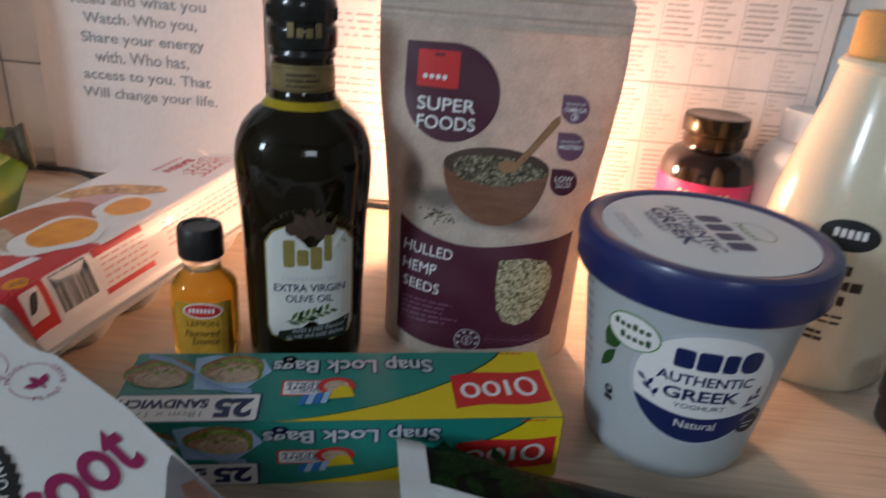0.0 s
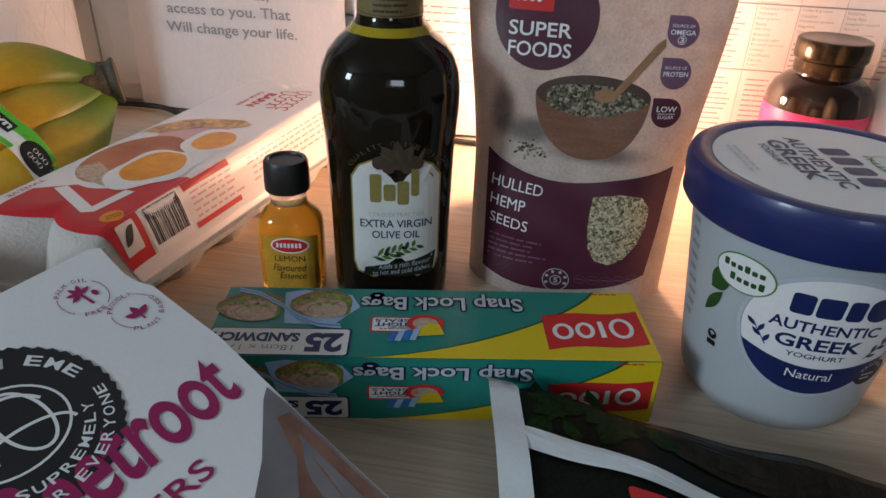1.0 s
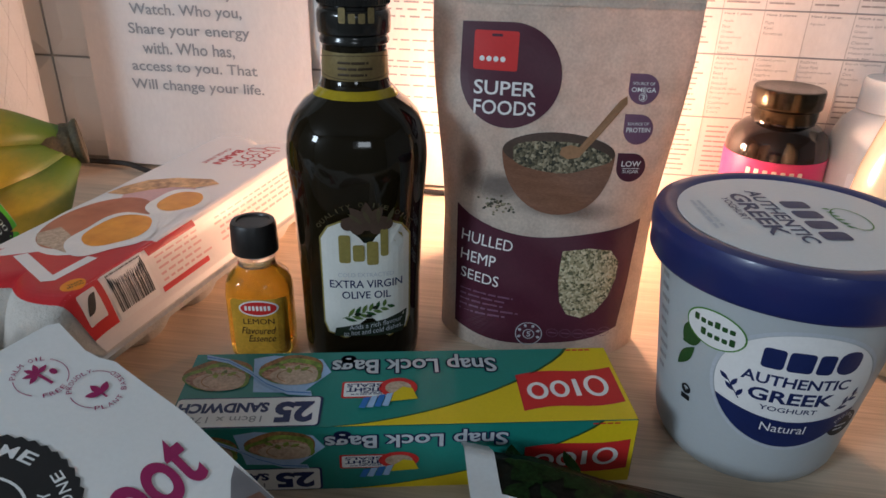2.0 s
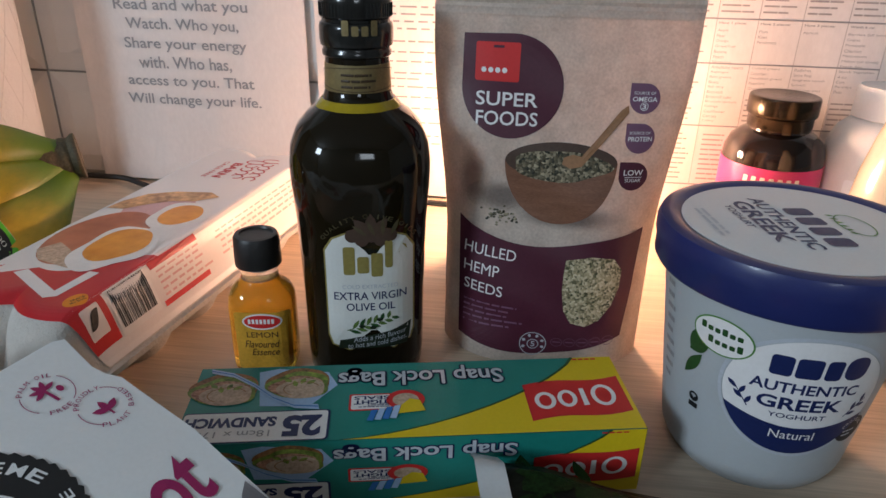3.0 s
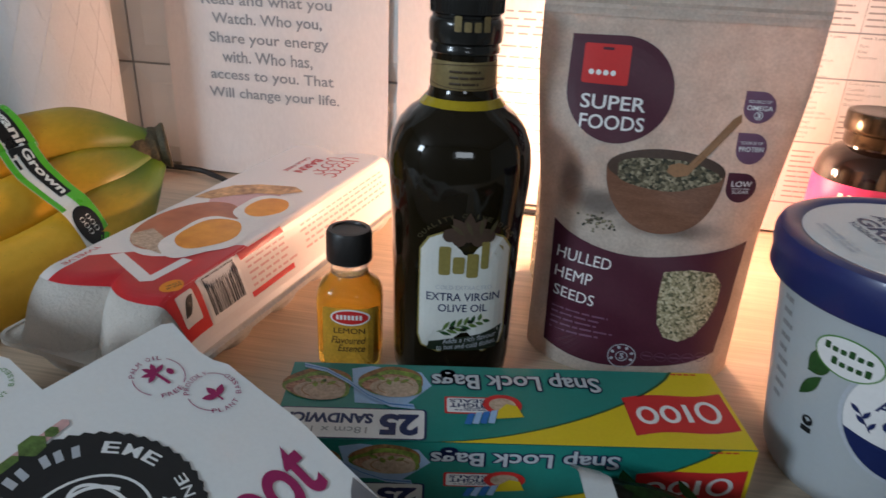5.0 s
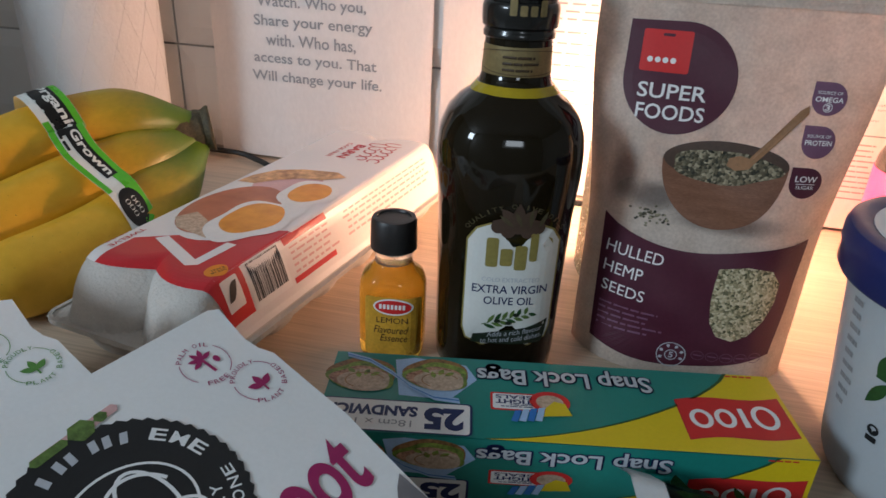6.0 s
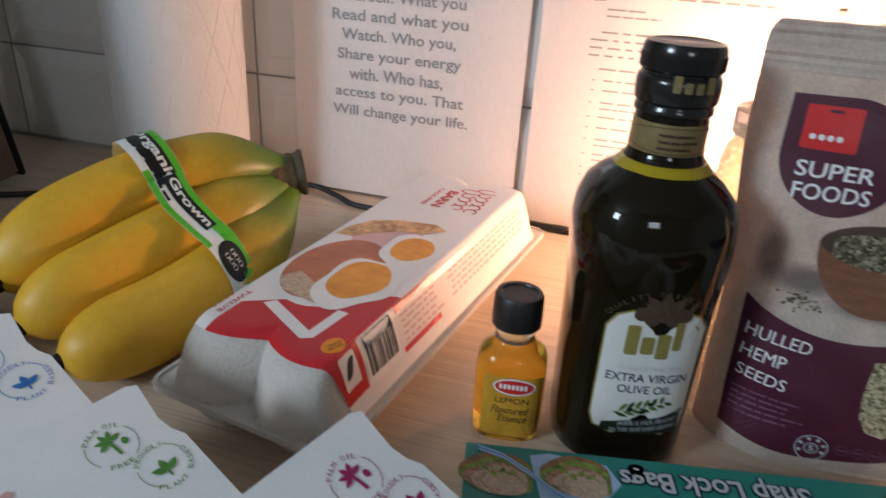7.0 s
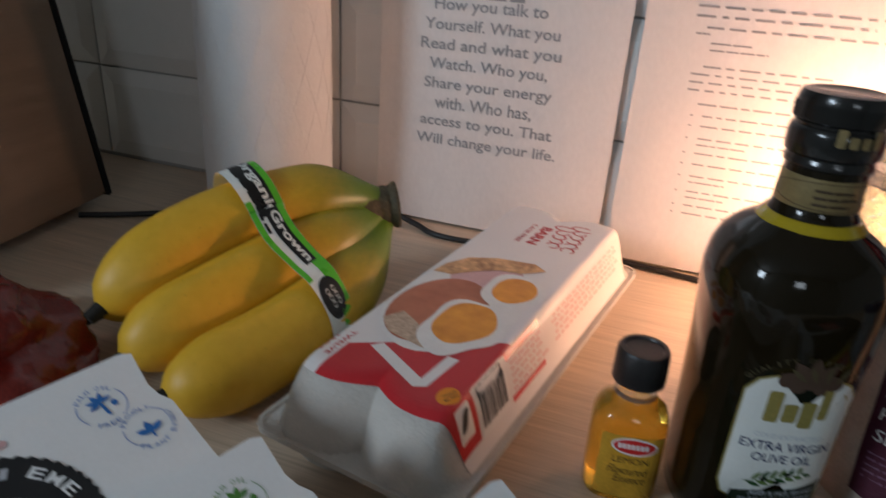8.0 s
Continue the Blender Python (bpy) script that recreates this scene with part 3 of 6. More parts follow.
# paper towel roll
roll = thing("paper_towel_roll", "white embossed paper towel roll standing on its end", "paper towel", (-0.513, 0.556, 0.0))
v, f = lathe([(0.020, 0.002), (0.052, 0.0), (0.0555, 0.004), (0.0565, 0.06), (0.0565, 0.15), (0.0555, 0.246), (0.052, 0.25), (0.020, 0.248)], 72)
link("paper", v, f, M["towel"], roll)
link("core", *lathe([(0.020, 0.001), (0.020, 0.249)], 24), M["kraft"], roll, "brown card core")
lines = []
for s in (-1, 1):
    for k in range(16):
        lines.append(tube([(0.0567 * math.cos(a), 0.0567 * math.sin(a), z) for a, z in ((k * 0.3927 + s * 1.3 * t, 0.02 + 0.21 * t) for t in (0, 0.33, 0.66, 1))], 0.0002, 4, 6))
tagged(link("embossing", *join(*lines), M["towel"], roll), kind="stuff")

# steel appliance
def lean(sheet):
    """Slants the sides inward towards the top, to fit one edge in the camera's view."""
    return [(v[0] - 0.16 * v[2] * (1 if v[0] > 0 else -1), v[1], v[2]) for v in sheet[0]], sheet[1]


# unseen upper part added: height raised to keep window light off the wall
app = thing("steel_appliance", "brushed bronze steel appliance with black edge strip, unseen top raised for shade", "appliance", (-0.812, 0.385, 0.0), 9)
link("body", *lean(block(-0.17, 0.155, -0.16, 0.10, 0.012, 0.555, 0.012)), M["steel"], app)
link("side_panel", *lean(block(0.1555, 0.163, -0.165, 0.104, 0.008, 0.562, 0.003)), M["steel"], app)
link("edge_strip", *lean(block(0.150, 0.1645, 0.1045, 0.110, 0.006, 0.564, 0.002)), M["rubber"], app, "black edge strip")
for x in (-0.14, 0.13):
    for y in (-0.13, 0.08):
        link("foot", *lathe([(0.012, 0.0), (0.013, 0.004), (0.013, 0.0125)], 16), M["rubber"], app).location = (x, y, 0)


# ---- bottles ----
oil = thing("olive_oil_bottle", "dark glass olive oil bottle with white label and black cap", "bottle", (-0.1053, 0.356, 0.0), 13)
PROFILE = [(0.020, 0.003), (0.030, 0.0), (0.0325, 0.003), (0.0332, 0.012), (0.0336, 0.05), (0.0348, 0.09), (0.0364, 0.112), (0.0366, 0.122), (0.0354, 0.131), (0.0320, 0.139), (0.0265, 0.1455), (0.0210, 0.1495), (0.0180, 0.153), (0.0164, 0.158), (0.0158, 0.176)]
POWER = [2.7, 2.7, 2.7, 2.7, 2.7, 2.7, 2.7, 2.6, 2.6, 2.7, 2.4, 2.2, 2, 2, 2]
link("glass_body", *lathe(PROFILE, 64, POWER), M["bottle"], oil)
link("oil_line", *lathe([(0.0220, 0.1492), (0.0211, 0.1504), (0.0198, 0.1519), (0.0188, 0.1530)], 48), M["oil"], oil, "yellow ring of oil at the shoulder")
link("neck_band", *lathe([(0.0166, 0.1575), (0.0168, 0.1578), (0.0162, 0.1705), (0.0159, 0.1708)], 48), M["gold"], oil, "dull gold paper neck band")
link("cap", *lathe([(0.0162, 0.1735), (0.017, 0.1742), (0.0171, 0.1762), (0.0165, 0.177), (0.0165, 0.178), (0.0177, 0.179), (0.0181, 0.182), (0.0181, 0.187), (0.0176, 0.1892), (0.0166, 0.19), (0.0166, 0.1912), (0.0175, 0.192), (0.0176, 0.1985), (0.0173, 0.201), (0.0164, 0.203), (0.014, 0.2034), (0.013, 0.2028)], 64), M["cap_black"], oil, "black screw cap with a ridged collar")
link("cap_knurling", *join(*[tube([(0.01752 * math.cos(a), 0.01752 * math.sin(a), 0.1925), (0.01756 * math.cos(a), 0.01756 * math.sin(a), 0.1985)], 0.00035, 4, 1) for a in (2 * math.pi * i / 60 for i in range(60))]), M["cap_black"], oil)["kind"] = "stuff"


def section(z):
    for (r0, z0), (r1, z1), e0, e1 in zip(PROFILE[2:], PROFILE[3:], POWER[2:], POWER[3:]):
        if z <= z1:
            t = (z - z0) / (z1 - z0)
            return r0 + (r1 - r0) * t, e0 + (e1 - e0) * t
    return PROFILE[-1][0], 2


def on_oil(x, z, k):
    x += 0.0036
    r, e = section(z)
    t = min(0.999, abs(x) / r)
    return Vector((x, -(r * (1 - t ** e) ** (1 / e) + k), z))


outline = [(-0.0205, 0.026)] + [(-0.0225, 0.032 + 0.05 * i / 8) for i in range(9)] + [(-0.0185, 0.0885), (-0.012, 0.0915), (0.012, 0.0915), (0.0185, 0.0885)] + [(0.0225, 0.082 - 0.05 * i / 8) for i in range(9)] + [(0.0205, 0.026), (0.012, 0.023), (-0.012, 0.023)]
print_on("label_border", [fill([(x * 1.035, 0.0573 + (z - 0.0573) * 1.025) for x, z in outline], 8)], on_oil, 0.0002, M["gold_ink"], oil, "thin gold label border")
label = print_on("front_label", [fill(outline, 8)], on_oil, 0.0004, M["olive_label"], oil, "white label with rounded corners")
print_on("crest", [leaf(0.001, 0.090, 0.013, 0.006, a) for a in (15, 50, 90, 130, 165)] + [fill(ellipse(-0.0085 + i * 0.0048, 0.0905 - 0.0022 * (i % 2), 0.0036, 0.0036, 16), 2) for i in range(5)], on_oil, 0.0007, M["bowl_dark"], oil, "dark olive cluster crest")
print_on("crest_leaf", [leaf(-0.001 + 0.004 * i, 0.0905, 0.0095, 0.0022, 140 - 25 * i) for i in range(4)], on_oil, 0.0009, M["dim_gold"], oil, "faint gold leaves")
x = -0.0135
bits = []
for w, h0, h1 in ((0.006, 0.0, 0.016), (0.006, 0.0, 0.0095), (0.006, -0.003, 0.0105), (0.004, 0.001, 0.0165)):
    bits.append(fill(rect(x, x + w, 0.0685 + h0 + (x + 0.0135) * 0.12, 0.0685 + h1 + (x + 0.0135) * 0.12, 0.0012, 2, 3), 2))
    x += w + 0.0011
print_on("brand_shape", bits, on_oil, 0.0007, M["gold_ink"], oil, "slanted gold and green brand shape")
print_on("small_title", [words("COLD EXTRACTED", -0.0145, 0.0145, 0.0602, 0.0626, 0.0)], on_oil, 0.0007, M["grey_print"], oil)
print_on("title", [words("EXTRA VIRGIN", -0.0190, 0.0190, 0.0535, 0.0582, 0.008), words("OLIVE OIL", -0.0128, 0.0128, 0.0470, 0.0515, 0.008)], on_oil, 0.0007, M["navy_ink"], oil)
print_on("sprig_stem", [fill([(-0.013, 0.0345), (0.012, 0.0420), (0.012, 0.0424), (-0.013, 0.0350)], 1)], on_oil, 0.0007, M["leaf_print"], oil)
for i in range(13):
    u = -0.012 + 0.0019 * i
    print_on("olive_leaf", [leaf(u, 0.0350 + 0.30 * (u + 0.012), 0.0070 - 0.0002 * i, 0.0021, 17 + (38 + 2 * i if i % 2 else -34))], on_oil, 0.0008, M["leaf_print"] if i % 3 else M["dark_green_print"], oil)
for u, w in ((-0.005, 0.0374), (0.001, 0.0364), (0.0045, 0.0412)):
    print_on("printed_olive", [fill(ellipse(u, w, 0.0017, 0.0012, 12), 2)], on_oil, 0.0011, M["olive_dark"], oil)
print_on("lower_panel", [fill(dense([(-0.018, 0.0235), (0.019, 0.0235), (0.0205, 0.0275), (0.0215, 0.0370), (0.010, 0.0335), (-0.008, 0.0305), (-0.017, 0.0285)], 0.004), 4)], on_oil, 0.0009, M["olive_dark"], oil)
print_on("lower_text", [words("Adds a rich flavour", -0.010, 0.019, 0.0292, 0.0322, 0.0, 0.2, 7), words("to hot and cold dishes.", -0.013, 0.019, 0.0252, 0.0282, 0.0, 0.2, 6)], on_oil, 0.0012, M["grey_print"], oil)
print_on("upper_text", arc_words("QUALITY OLIVE OILS", 0.0, 0.074, 0.0275, 150, 30, 0.0024), on_oil, 0.0004, M["dim_gold"], oil)


def on_band(x, z, k):
    a = x / 0.0166
    return Vector(((0.0168 + k) * math.sin(a), -(0.0168 + k) * math.cos(a), z))


print_on("band_print", bars(-0.008, 0.010, 0.1600, 0.1685, 3, 12, 0.4, 3) + [ring(0.001, 0.164, 0.030, 0.0058, 0.0003)], on_band, 0.0002, M["brown_ink"], oil)
print_on("cap_print", [fill(rect(-0.006 + i * 0.0042, -0.003 + i * 0.0042, 0.1845, 0.1845 + (0.007 if i in (0, 3) else 0.0045), 0.0006, 2, 2), 2) for i in range(4)], lambda x, z, k: on_band(x, z, k + 0.0014), 0.0003, M["gold"], oil, "gold mark on the cap")

lem = thing("lemon_essence_bottle", "small glass bottle of amber lemon essence with black cap", "bottle", (-0.1598, 0.3375, 0.0), 8)
LP = [(0.012, 0.002), (0.0166, 0.0), (0.0179, 0.003), (0.0181, 0.012), (0.0181, 0.040), (0.0176, 0.0450), (0.0160, 0.0492), (0.0130, 0.0522), (0.0110, 0.0540), (0.0103, 0.0562)]
link("glass_body", *lathe(LP, 48, [3.2, 3.2, 3.2, 3.2, 3.0, 2.8, 2.5, 2.2, 2, 2], 0.86), M["amber"], lem)
link("neck", *lathe([(0.0104, 0.0560), (0.0101, 0.0580), (0.0101, 0.0600), (0.0108, 0.0612), (0.0108, 0.0630), (0.0103, 0.0655)], 32), M["clear"], lem, "clear glass neck")
link("cap", *lathe([(0.0118, 0.0632), (0.0125, 0.0637), (0.0126, 0.0680), (0.0122, 0.0792), (0.0113, 0.0809), (0.0092, 0.0810), (0.0087, 0.0800), (0.0040, 0.0798)], 48), M["cap_matte"], lem)


def on_lem(x, z, k):
    x += 0.0022
    t = min(0.98, abs(x) / 0.0181)
    return Vector((x, -(0.0181 * 0.86 * (1 - t ** 3.1) ** (1 / 3.1) + k), z))


print_on("label", [fill(rect(-0.0150, 0.0150, 0.004, 0.0405, 0.002, 3, 10), 6)], on_lem, 0.0003, M["lemon_label"], lem, "yellow paper label")
print_on("brand_border", [fill(ellipse(0.0005, 0.0350, 0.0108, 0.0050, 24), 3)], on_lem, 0.0006, M["white_print"], lem)
print_on("brand_shape", [fill(ellipse(0.0005, 0.0350, 0.0098, 0.0041, 24), 3)], on_lem, 0.0008, M["red"], lem, "red oval brand shape")
print_on("title", [words("LEMON", -0.0085, 0.0085, 0.0250, 0.0285), words("Flavoured", -0.0100, 0.0090, 0.0185, 0.0230, 0, 0.3), words("Essence", -0.0065, 0.0085, 0.0135, 0.0178, 0, 0.3)], on_lem, 0.0007, M["brown_ink"], lem)
print_on("brand_print", [fill(rect(-0.007 + i * 0.0021, -0.0056 + i * 0.0021, 0.0337, 0.0366, 0.0002, 1, 2), 1) for i in range(7)], on_lem, 0.0010, M["white_print"], lem)


# ---- the seed pouch ----
pouch = thing("seed_pouch", "kraft paper stand-up pouch of hulled hemp seeds with purple print", "food pouch", (-0.0030, 0.3855, 0.0))
TOP = 0.213


def half(z):
    t = min(1, max(0, (z - 0.07) / 0.11))
    return 0.0588 + 0.0088 * t * t * (3 - 2 * t) - 0.004 * max(0, (z - 0.206) / 0.007) ** 2


def bulge(z):
    return 0.027 * max(0.03, 1 - (max(0, z) / 0.210) ** 1.6)


def pouch_y(x, z):
    h = half(z)
    t = min(1.0, abs(x) / h)
    crease = 0.0012 * math.sin(55 * x + 30 * z) * math.sin(70 * z + 1.3) + 0.0007 * math.sin(160 * z + 90 * x)
    return -bulge(z) * (1 - t ** 3.6) ** 0.8 + crease * (1 - t ** 4)


def sheet_front(u, v):
    z = TOP * v
    x = (2 * u - 1) * half(z)
    return (x, pouch_y(x, z), z)


def sheet_back(u, v):
    z = TOP * v
    x = (2 * u - 1) * half(z)
    return (x, 0.7 * bulge(z) * (1 - abs(2 * u - 1) ** 3.6) ** 0.8 + 0.0006, z)


link("front_panel", *grid(sheet_front, 91, 101), M["kraft"], pouch)
link("back_panel", *grid(sheet_back, 41, 41), M["kraft"], pouch)
link("base_gusset", *grid(lambda u, v: ((2 * u - 1) * half(0), -0.027 * (1 - abs(2 * u - 1) ** 3.6) ** 0.8 * (1 - v) + 0.019 * (1 - abs(2 * u - 1) ** 3.6) ** 0.8 * v, 0.001 + 0.012 * math.sin(math.pi * v) * (1 - (2 * u - 1) ** 2)), 31, 9), M["kraft"], pouch)
link("contents", *lathe([(0.01, 0.004), (0.045, 0.006), (0.048, 0.03), (0.044, 0.07), (0.03, 0.10), (0.008, 0.112)], 32, None, 0.42), M["seeds"], pouch, "green and cream hemp seeds")
link("top_seal", *grid(lambda u, v: ((2 * u - 1) * half(0.192 + 0.0205 * v), pouch_y((2 * u - 1) * half(0.192 + 0.0205 * v), 0.192 + 0.0205 * v) - 0.0008 - 0.0005 * math.sin(40 * v), 0.192 + 0.0205 * v), 21, 12), M["kraft"], pouch, "crimped top seal")


def on_pouch(x, z, k):
    x = x + 0.003
    return Vector((x, pouch_y(x, z) - k, z))


drop = [(-0.0545, 0.1828)] + ellipse(-0.0283, 0.1572, 0.0265, 0.0262, 36, 90, -180)
print_on("emblem", [fill(dense(drop, 0.004), 6, (-0.029, 0.158))], on_pouch, 0.0003, M["purple"], pouch, "purple drop-shaped emblem")
print_on("brand_shape", [fill(rect(-0.0480, -0.0250, 0.1597, 0.1790, 0.0012), 4)], on_pouch, 0.0006, M["red"], pouch, "red square brand shape")
print_on("brand_print", [fill(ellipse(-0.0435 + 0.0036 * i, 0.1653, 0.0014, 0.0014, 10), 1) for i in range(4)], on_pouch, 0.0009, M["white_print"], pouch)
print_on("brand_slot", [fill(rect(-0.0390, -0.0335, 0.1762, 0.1775, 0.0004), 1)], on_pouch, 0.0009, M["purple"], pouch)
print_on("title", [words("SUPER", -0.0470, -0.0145, 0.1473, 0.1545, 0.012), words("FOODS", -0.0465, -0.0140, 0.1375, 0.1447, 0.012)], on_pouch, 0.0006, M["white_print"], pouch)
# shadow under and left of the bowl, painted on as fading dark print
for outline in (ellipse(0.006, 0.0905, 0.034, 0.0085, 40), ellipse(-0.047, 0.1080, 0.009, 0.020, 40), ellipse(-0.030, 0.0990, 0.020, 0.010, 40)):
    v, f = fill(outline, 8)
    link("bowl_shade", [on_pouch(x, z, 0.0003) for x, z in v], f, M["tone"], pouch, "soft shadow round the bowl, painted into the printed picture", uvs=[(0, 0)] + [(r / 8, 0) for r in range(1, 9) for _ in outline])
bowl = [(-0.0297, 0.1195)] + ellipse(0.0, 0.1195, 0.0295, 0.0335, 30, 180, 360)[1:]
print_on("bowl", [fill(dense(bowl, 0.004), 6, (0, 0.108)), fill(ellipse(0.0, 0.1200, 0.0296, 0.0098, 36), 4)], on_pouch, 0.0006, M["bowl"], pouch, "printed brown bowl")
print_on("bowl_rim", [ring(0.0, 0.1205, 0.0294, 0.0096, 0.0022)], on_pouch, 0.0008, M["bowl_dark"], pouch)
print_on("seed_mound", [fill(ellipse(0.0, 0.1178, 0.0258, 0.0080, 36, wob=0.06), 4)], on_pouch, 0.0010, M["seeds"], pouch, "printed heap of seeds")
spoon = [(0.0005, 0.1190), (0.0015, 0.1225), (0.006, 0.1240), (0.0105, 0.1232), (0.0285, 0.1478), (0.0320, 0.1505), (0.0325, 0.1465), (0.0135, 0.1212), (0.0110, 0.1180), (0.005, 0.1168)]
print_on("spoon", [fill(dense(spoon, 0.004), 3, (0.011, 0.1215))], on_pouch, 0.0012, M["spoon"], pouch, "printed wooden spoon")
rnd = random.Random(4)
print_on("seed_scatter", [fill(ellipse(-0.031 + rnd.gauss(0, 0.005), 0.0890 + rnd.gauss(0, 0.0022), 0.0008, 0.0006, 8), 1) for _ in range(46)], on_pouch, 0.0005, M["seeds"], pouch)
for cx, cz, m, a, b in ((0.0398, 0.1540, "mauve", "OMEGA", 0), (0.0397, 0.1337, "mauve", "PROTEIN", 1), (0.0385, 0.1137, "purple", "LOW", 2)):
    d = [(cx - 0.0077, cz + 0.0077)] + ellipse(cx, cz, 0.0077, 0.0077, 24, 90, -180)
    badge = print_on("badge", [fill(d, 3, (cx, cz))], on_pouch, 0.0004, M[m], pouch)
    lines = [words("SOURCE OF", cx - 0.0058, cx + 0.0052, cz + 0.0022, cz + 0.0036), words(a, cx - 0.0062, cx + 0.0062, cz - 0.0014, cz + 0.0010, 0.012)] if b < 2 else [words("LOW", cx - 0.0052, cx + 0.0050, cz + 0.0006, cz + 0.0036, 0.01), words("SUGAR", cx - 0.0042, cx + 0.0042, cz - 0.0030, cz - 0.0012, 0.0)]
    if b == 0:
        lines += [words("3", cx - 0.0010, cx + 0.0010, cz - 0.0052, cz - 0.0026, 0.02), ring(cx, cz - 0.0039, 0.0021, 0.0021, 0.0003, 20)]
    if b == 2:
        lines.append(fill([(cx - 0.0045, cz - 0.0006), (cx + 0.0045, cz - 0.0006), (cx + 0.0045, cz - 0.0003), (cx - 0.0045, cz - 0.0003)], 1))
    print_on("badge_text", lines, on_pouch, 0.0008, M["white_print"], badge)
lower = [(-0.0530, 0.0860)] + [(-0.053 + 0.101 * i / 14, 0.0860 - 0.0120 * math.sin(math.pi * (i / 14) ** 0.8) - 0.002 * i / 14) for i in range(1, 14)] + [(0.0480, 0.0845), (0.0462, 0.05), (0.0430, 0.0180)] + [(0.043 - 0.094 * i / 12, 0.0180 - 0.0085 * math.sin(math.pi * i / 12) - 0.006 * i / 12) for i in range(1, 12)] + [(-0.0515, 0.0120)]
print_on("lower_band", [fill(dense(lower, 0.003), 26, (-0.003, 0.045))], on_pouch, 0.0011, M["purple"], pouch, "deep purple printed band")
for body, a, b, z, turn in (("HULLED", -0.0495, -0.0200, 0.0640, -4), ("HEMP", -0.0495, -0.0290, 0.0530, -3), ("SEEDS", -0.0490, -0.0265, 0.0415, -3)):
    print_on("name_line", [words(body, a, b, z, z + 0.0065, 0.0, 0, turn)], on_pouch, 0.0013, M["white_print"], pouch)
print_on("fine_print", bars(-0.049, -0.010, 0.0215, 0.0375, 5, 33, 0.35, 6), on_pouch, 0.0013, M["mauve"], pouch)
window = [(0.0075, 0.0665), (0.022, 0.0685), (0.034, 0.0670), (0.0390, 0.0600), (0.0385, 0.0500), (0.0350, 0.0390), (0.0290, 0.0300), (0.0215, 0.0262), (0.0130, 0.0285), (0.0085, 0.0360), (0.0068, 0.0480), (0.0068, 0.0580)]
print_on("seed_window", [fill(dense(window, 0.004), 5)], on_pouch, 0.0015, M["seeds_pale"], pouch, "window showing green and cream seeds")
print_on("rating", [ring(-0.0070, 0.0130, 0.0078, 0.0075, 0.0005, 30), ring(-0.0070, 0.0126, 0.0034, 0.0032, 0.0005, 20), words("5", -0.0082, -0.0058, 0.0108, 0.0144, 0.02)] + [leaf(-0.0070 + 0.0046 * math.cos(radians(a)), 0.0128 + 0.0044 * math.sin(radians(a)), 0.0024, 0.0018, a) for a in range(-20, 201, 44)], on_pouch, 0.0013, M["grey_print"], pouch, "round star rating mark")
for i in range(5):
    print_on("nutrition_box", [ring(0.0065 + 0.0073 * i, 0.0150 + 0.0004 * i, 0.0034, 0.0030, 0.0003, 20), fill(rect(0.0042 + 0.0073 * i, 0.0088 + 0.0073 * i, 0.0147 + 0.0004 * i, 0.0155 + 0.0004 * i, 0, 1, 2), 1)], on_pouch, 0.0013, M["mauve"], pouch)
print_on("inner_bowl", [fill(ellipse(0.0, 0.1203, 0.0274, 0.0078, 36), 3)], on_pouch, 0.0009, M["bowl_dark"], pouch, "dark inside of the printed bowl")


# ---- yoghurt tub ----
tub = thing("yoghurt_tub", "white plastic Greek yoghurt tub with navy blue lid", "yoghurt tub", (0.1012, 0.3085, 0.0))


def tub_r(z):
    return 0.0405 + 0.0130 * (z / 0.105) if z > 0.012 else 0.0405 + 0.0015 * z / 0.012 - 0.0045 * (1 - z / 0.012) ** 2


link("tub_body", *lathe([(0.030, 0.002)] + [(tub_r(z), z) for z in (0.0, 0.002, 0.005, 0.009, 0.013, 0.03, 0.05, 0.07, 0.09, 0.104)] + [(0.050, 0.106)], 96), M["tub"], tub)
lid = link("lid", *lathe([(0.0545, 0.0975), (0.0570, 0.0970), (0.0582, 0.0990), (0.0582, 0.1060), (0.0590, 0.1085), (0.0590, 0.1140), (0.0578, 0.1170), (0.0550, 0.1180), (0.0520, 0.1178), (0.0492, 0.1165), (0.0485, 0.1160)], 96), M["lid_blue"], tub, "navy blue snap-on lid")


def on_tub(x, z, k):
    a = x / 0.047
    r = tub_r(z) + k
    return Vector((r * math.sin(a), -r * math.cos(a), z))


C = -0.0005
print_on("shade_ring", [ring(C, 0.0585, 0.0335, 0.0320, 0.0016, 60)], on_tub, 0.0002, M["grey_print"], tub)
print_on("round_label", [fill(ellipse(C, 0.0585, 0.0315, 0.0300, 90), 16)], on_tub, 0.0002, M["white_print"], tub, "white round label")
low = [(C + 0.0315 * math.cos(radians(a)), 0.0585 + 0.0300 * math.sin(radians(a))) for a in range(198, 343, 6)]
low += [(C + 0.030 - 0.06 * i / 10, 0.0492 - 0.006 * math.sin(math.pi * i / 10)) for i in range(11)]
print_on("blue_panel", [fill(dense(low, 0.002), 14, (C, 0.038))], on_tub, 0.0008, M["navy_ink"], tub, "navy blue lower panel")
for i, (w, s) in enumerate(((0.0080, -0.0158), (0.0092, -0.0068), (0.0062, 0.0036), (0.0092, 0.0108))):
    print_on("brand_block", [fill(rect(C + s, C + s + w, 0.0700, 0.0800 + (0.0018 if i == 3 else 0), 0.0016 if i < 3 else 0.0040, 3, 3), 2)], on_tub, 0.0005, M["navy_ink"], tub, "navy brand block")
